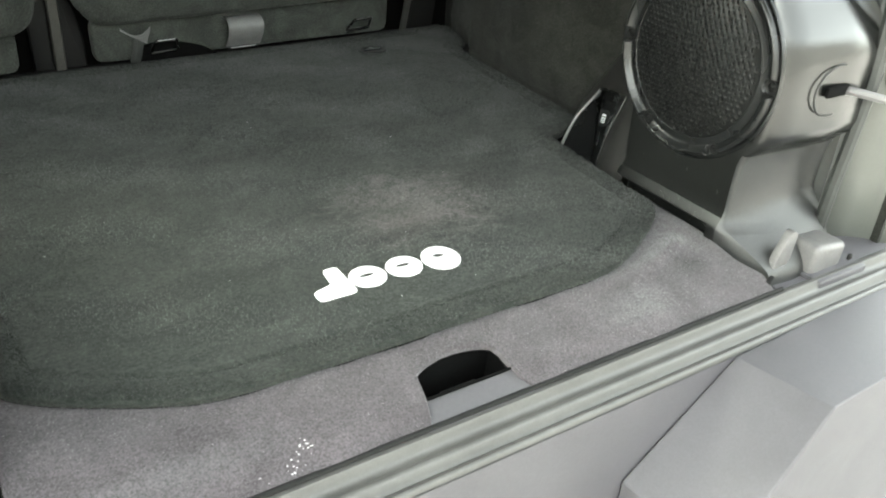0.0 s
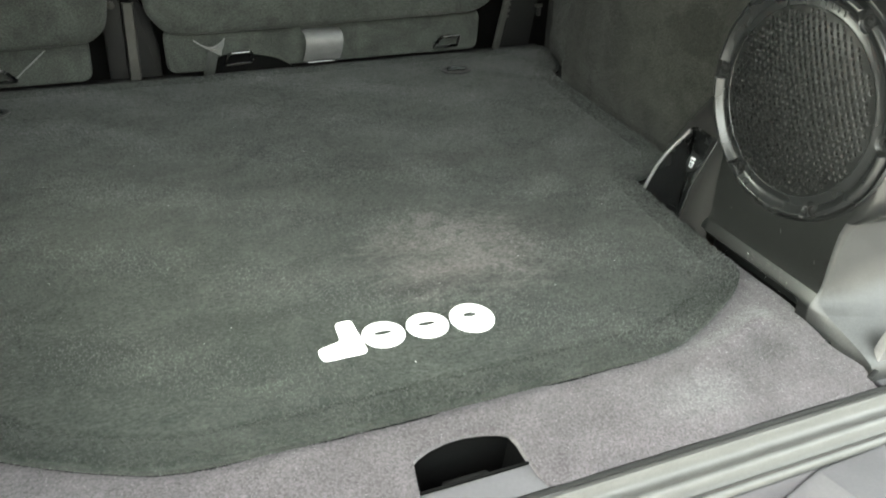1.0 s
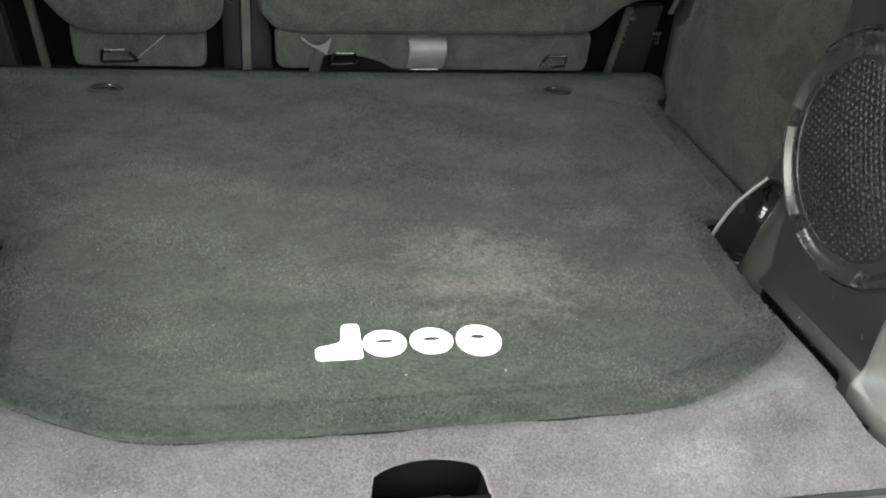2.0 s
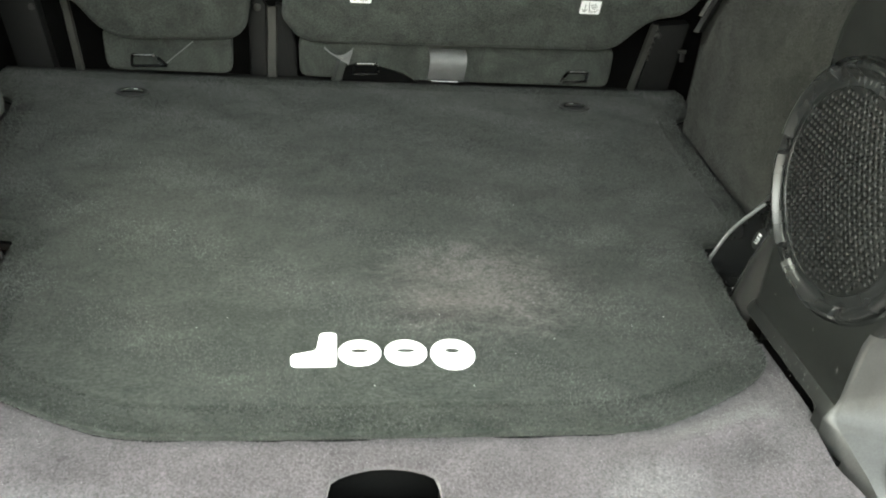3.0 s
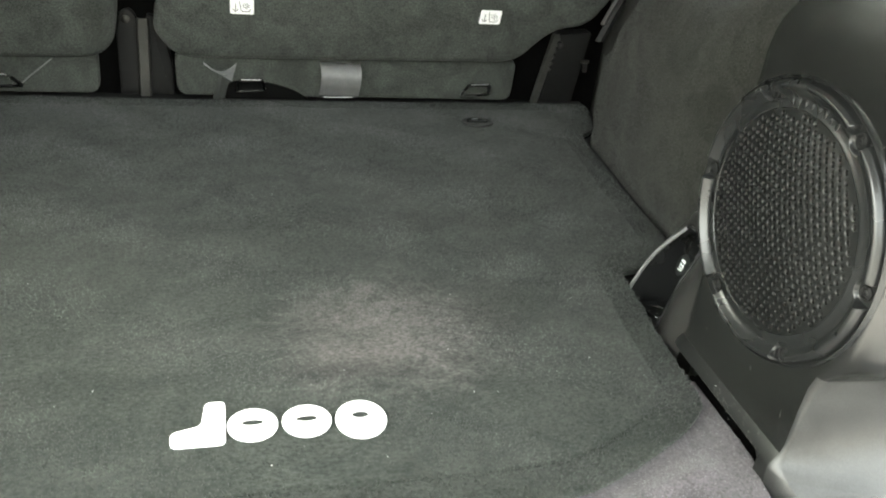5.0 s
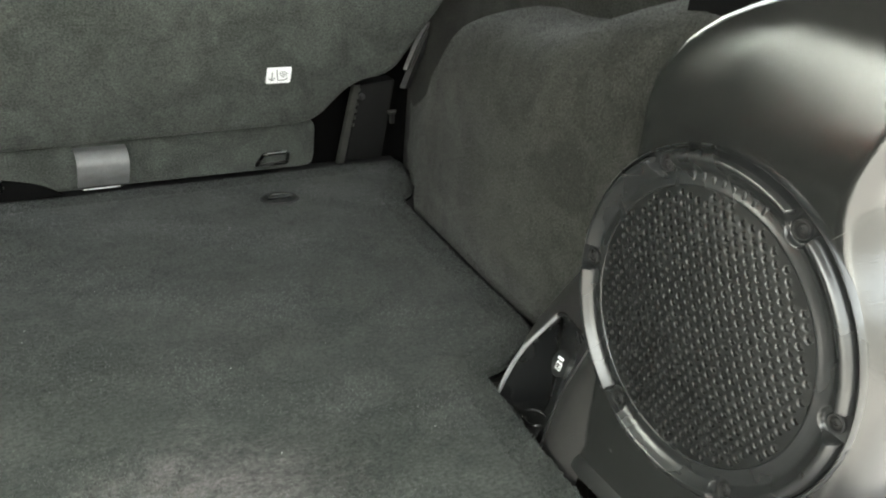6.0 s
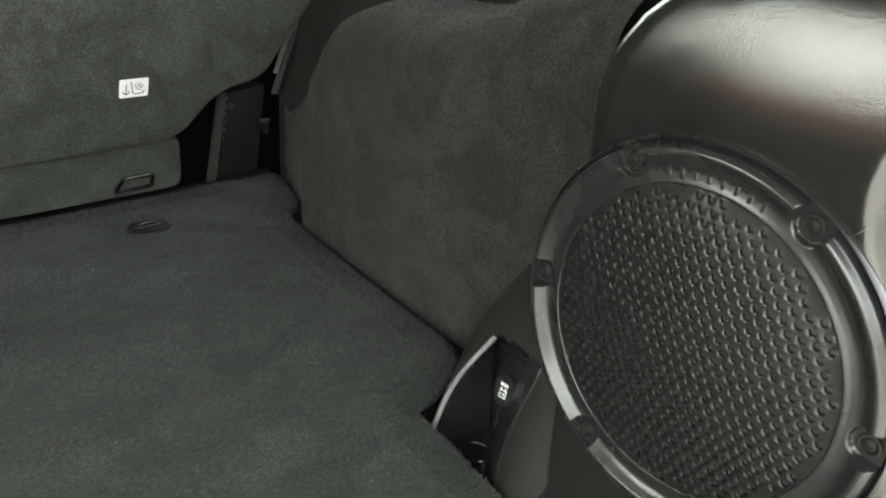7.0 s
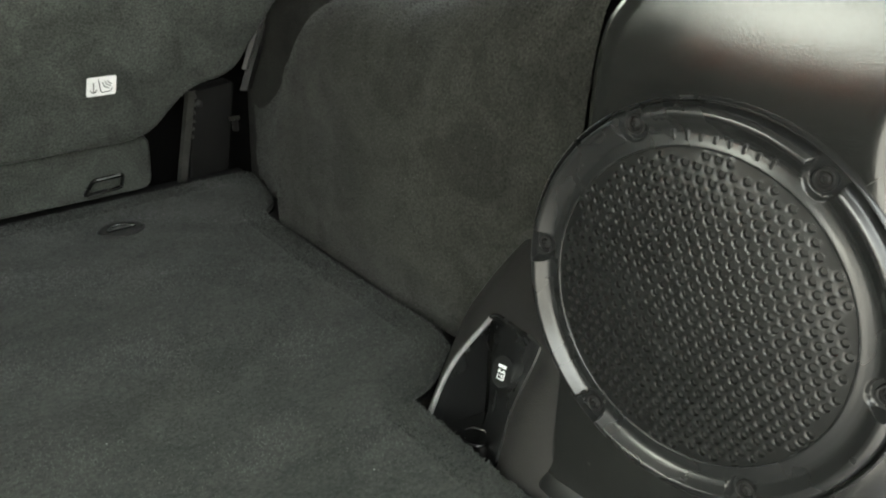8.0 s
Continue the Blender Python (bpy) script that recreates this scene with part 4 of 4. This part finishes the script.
# white tags on the wide seat back
for x in (0.411, -0.003):
    tg = thing("anchor_tag", "white fabric tag with child-seat anchor symbol on the seat back", "tag", "tags on the seat back")
    tmx = SEAT @ Matrix.Translation((x, 0.0, -0.0012))
    part("tag_cloth", prism(rounded([(-0.0185, -0.0135), (0.0185, -0.0135), (0.0185, 0.0135), (-0.0185, 0.0135)], 0.003), 0.0015, tmx), "white", tg)
    marks = [[(-0.010, 0.006), (-0.010, -0.008)], [(-0.0145, -0.004), (-0.012, -0.0075), (-0.010, -0.0085), (-0.008, -0.0075), (-0.0055, -0.004)],
             [(-0.004, 0.010), (-0.001, -0.007), (0.001, -0.0088), (0.011, -0.008), (0.0135, -0.004)], [(0.001, 0.006), (0.003, 0.0), (0.0085, -0.0035)],
             [(0.004, 0.0075), (0.006, 0.002), (0.0115, -0.0005)], [(0.0075, 0.0075), (0.009, 0.004), (0.0125, 0.0025)]]
    for line in marks:
        part("printed_line", tube([SEAT @ Vector((x + u, v, -0.0013)) for u, v in line], 0.0007, 5), "ink", tg)

# ---- jamb and seal beside the tailgate ----
for s in (1, -1):
    rows = [[(s * x, y, z) for x, y in ((0.655, 0.05), (0.668, 0.022), (0.68, 0.016), (0.70, 0.0), (0.715, -0.025), (0.73, -0.028), (0.742, -0.01), (0.745, 0.4))]
            for z in (0.55, 0.66, 0.70, 0.8, 0.9, 1.0, 1.1, 1.3, 1.7)]
    tagged(part("door_jamb", loft(rows), "jamb_paint", smooth=50), "silver painted tailgate jamb", "jamb", kind="structure")
    tagged(part("jamb_seal", tube([(s * 0.612, 0.022, 0.705), (s * 0.607, 0.016, 0.8), (s * 0.600, 0.004, 0.95), (s * 0.598, 0.012, 1.1), (s * 0.59, 0.03, 1.4)], 0.009), "jamb_rubber"), "grey rubber seal along the jamb", "seal", kind="structure")
    rows = [[(s * x, y, z) for x, y in ((0.61, 0.06), (0.62, 0.035), (0.64, 0.04), (0.665, 0.038), (0.685, 0.03))] for z in (0.6, 0.7, 0.8, 0.9, 1.0, 1.2, 1.5, 1.7)]
    tagged(part("jamb_channel", loft(rows), "jamb_rubber", smooth=60), "dull grey channel between trim and jamb", "jamb", kind="structure")

# cargo hook in the rear face of the right-hand panel
hook = thing("cargo_hook", "pale plastic cargo hook in an oval recess", "hook")
part("recess_rim", tube([(0.528 + 0.037 * math.cos(a), 0.0085, 0.948 + 0.032 * math.sin(a)) for a in (math.pi * k / 18 for k in range(36))], 0.0013, 6, closed=True), "rubber", hook, "thin oval rim")
# the slot is not cut in; a black block paints its dark inside
part("slot", box((0.042, 0.006, 0.015), (0.530, 0.0060, 0.948), 0.004, 2), "void", hook, "black block for the slot's shade")
part("arm", tube(spline([(0.548, 0.010, 0.946), (0.556, -0.006, 0.946), (0.60, -0.014, 0.934), (0.67, -0.014, 0.914)], 5), 0.0055, 8), "pale_plastic", hook, "pale grey hook arm")

# small fittings where the panel meets the sill
for s in (1, -1):
    stop = thing("bump_stop", "pale grey rubber tailgate bump stop on the sill", "bump stop", "bump stops")
    part("block", box((0.066, 0.046, 0.046), (s * 0.562, -0.012, 0.722), 0.008, 3, Matrix.Rotation(radians(6 * s), 4, "Y")), "pale_plastic", stop)
    part("foot", box((0.1, 0.05, 0.012), (s * 0.575, -0.03, 0.7035), 0.003), "bumper", stop)
    part("screw", spin_profile([(0.005, 0), (0.005, 0.002), (0.002, 0.004), (0, 0.004)], Matrix.Translation((s * 0.598, -0.041, 0.722)) @ Matrix.Rotation(math.pi / 2, 4, "X"), 12), "black", stop)
    fin = thing("trim_fin", "pale plastic end fin of the panel above the sill", "trim", "end fins")
    bm = prism(rounded([(0.466, 0.705), (0.492, 0.705), (0.505, 0.735), (0.507, 0.768), (0.494, 0.774), (0.478, 0.745)], 0.006), 0.012, Matrix(((s, 0, 0, 0), (0, 0, 1, -0.016), (0, 1, 0, 0), (0, 0, 0, 1))), 0.002)
    part("fin", bm, "pale_plastic", fin)
    clip = thing("carpet_clip", "black clip at the end of the carpet strip", "clip", "carpet clips")
    part("clip_body", box((0.018, 0.006, 0.008), (s * 0.452, -0.028, 0.7185), 0.0015, 2, Matrix.Rotation(radians(20 * s), 4, "Z")), "black", clip)

# crumbs and pale flakes on the carpet and the panel's foot
rng2 = random.Random(5)
bm = bmesh.new()


def flake(at, size):
    m = Matrix.Translation(at) @ Euler((rng2.uniform(-0.5, 0.5), rng2.uniform(-0.5, 0.5), rng2.uniform(0, 6))).to_matrix().to_4x4()
    k = rng2.randint(4, 6)
    vs = [bm.verts.new(m @ Vector((size * rng2.uniform(0.5, 1) * math.cos(6.283 * i / k), 0.6 * size * rng2.uniform(0.5, 1) * math.sin(6.283 * i / k), 0))) for i in range(k)]
    top = bm.verts.new(m @ Vector((0, 0, size * 0.4)))
    for i in range(k):
        bm.faces.new((vs[i], vs[(i + 1) % k], top))


for cx, cy, n, spread, big in ((-0.186, -0.018, 16, 0.006, 0.0016), (-0.199, -0.033, 12, 0.005, 0.0016), (-0.235, -0.03, 3, 0.012, 0.001), (0.26, -0.005, 14, 0.03, 0.0008), (-0.1, 0.0, 12, 0.12, 0.0008)):
    for _ in range(n):
        x, y = rng2.gauss(cx, spread), min(0.035, max(-0.036, rng2.gauss(cy, spread * 0.7)))
        flake((x, y, flap_z(y) + 0.001), big * rng2.uniform(0.5, 1.2))
for _ in range(45):
    flake((rng2.uniform(-0.4, 0.4), rng2.uniform(0.1, 0.9), 0.7517), 0.0009 * rng2.uniform(0.5, 1.2))
flake((-0.005, 0.118, 0.752), 0.0018)
for _ in range(9):
    y = rng2.uniform(0.085, 0.2)
    z = 0.75 + abs(rng2.gauss(0, 0.018))
    flake((0.4435 - 0.013 * smoothstep(0.785, 0.745, z), y, z), 0.0009 * rng2.uniform(0.4, 1.3))

debris = part("crumbs", bm, "dust")
tagged(debris, "pale crumbs and flakes on the carpet", "crumbs", kind="stuff")

bm = bmesh.new()


def sliver(at, along, length, wide=0.0004):
    """A thin pale scratch that lies on the inner face of the panel."""
    u = Vector((0, math.cos(along), math.sin(along)))
    w = Vector((0, -math.sin(along), math.cos(along)))
    p = Vector(at)
    ends = [p - u * length / 2, p + w * wide * rng2.uniform(0.5, 1), p + u * length / 2, p - w * wide * rng2.uniform(0.5, 1)]
    vs = [bm.verts.new(q) for q in ends]
    top = bm.verts.new(p - Vector((0.0004, 0, 0)))
    for i in range(4):
        bm.faces.new((vs[i], vs[(i + 1) % 4], top))


for y, z, ang, length in ((0.072, 1.062, 2.3, 0.011), (0.19, 1.078, 0.6, 0.006), (0.168, 1.083, 0.2, 0.007), (0.13, 0.81, 1.2, 0.007), (0.075, 0.80, 1.3, 0.008), (0.21, 0.80, 0.4, 0.004)):
    sliver((0.4438, y, z), ang, length)
for _ in range(26):
    z = rng2.uniform(0.758, 0.772)
    sliver((0.4437 - 0.013 * smoothstep(0.785, 0.750, z), rng2.uniform(0.085, 0.16), z), rng2.uniform(-0.3, 1.8), rng2.uniform(0.002, 0.007), 0.0004)
tagged(part("scuff_marks", bm, "scuff"), "fine pale scuff marks on the panel", "scuffs", kind="stuff")

# centre hinge between the seats
hinge = thing("hinge_unit", "dark steel seat hinge between the seat backs", "hinge")
FACE = Matrix(((1, 0, 0, 0), (0, 0, 1, 1.068), (0, 1, 0, 0), (0, 0, 0, 1)))
part("plate", prism(rounded([(-0.207, 0.71), (-0.174, 0.71), (-0.174, 0.872), (-0.184, 0.884), (-0.200, 0.878), (-0.207, 0.85)], 0.006, 3), 0.02, FACE, 0.003), "black", hinge)
part("plate", prism(rounded([(-0.158, 0.71), (-0.118, 0.71), (-0.119, 0.79), (-0.130, 0.845), (-0.146, 0.874), (-0.158, 0.876)], 0.006, 3), 0.02, FACE, 0.003), "black", hinge)
part("bolt_head", spin_profile([(0.007, 0), (0.007, 0.003), (0.004, 0.005), (0, 0.005)], Matrix.Translation((-0.190, 1.066, 0.868)) @ Matrix.Rotation(math.pi / 2, 4, "X"), 14), "dull_steel", hinge, "grey bolt head")

# belt guide and knob in the gap between the wide seat and the side panel
guide = thing("belt_guide", "pale plastic belt guide strip beside the seat", "belt guide")
part("strip", thick(loft([[(x - 0.005, 1.062, z), (x - 0.001, 1.058, z), (x + 0.004, 1.060, z)] for x, z in ((0.667, 0.893), (0.676, 0.917), (0.688, 0.945), (0.703, 0.972))]), 0.002), "pale_plastic", guide)
part("shell", thick(loft([[(x + 0.004, 1.066, z), (x + 0.012, 1.062, z), (x + 0.024, 1.068, z)] for x, z in ((0.655, 0.86), (0.667, 0.893), (0.688, 0.945), (0.71, 0.985))]), 0.002), "rubber", guide)
knob = thing("release_lever", "small worn metal release lever beside the seat hinge", "lever")
part("stem", tube([(0.648, 1.066, 0.80), (0.643, 1.058, 0.822)], 0.005, 8), "rubber", knob)
part("head", tube([(0.632, 1.054, 0.8225), (0.648, 1.054, 0.8225)], 0.0035, 8), "dull_steel", knob)
chain = thing("hinge_teeth", "row of small bright metal teeth on the seat hinge", "hinge")
for k in range(6):
    part("tooth", box((0.0035, 0.003, 0.006), (0.5835 - 0.0018 * k, 1.0635, 0.862 - 0.012 * k), 0.001, 1), "dull_steel", chain)
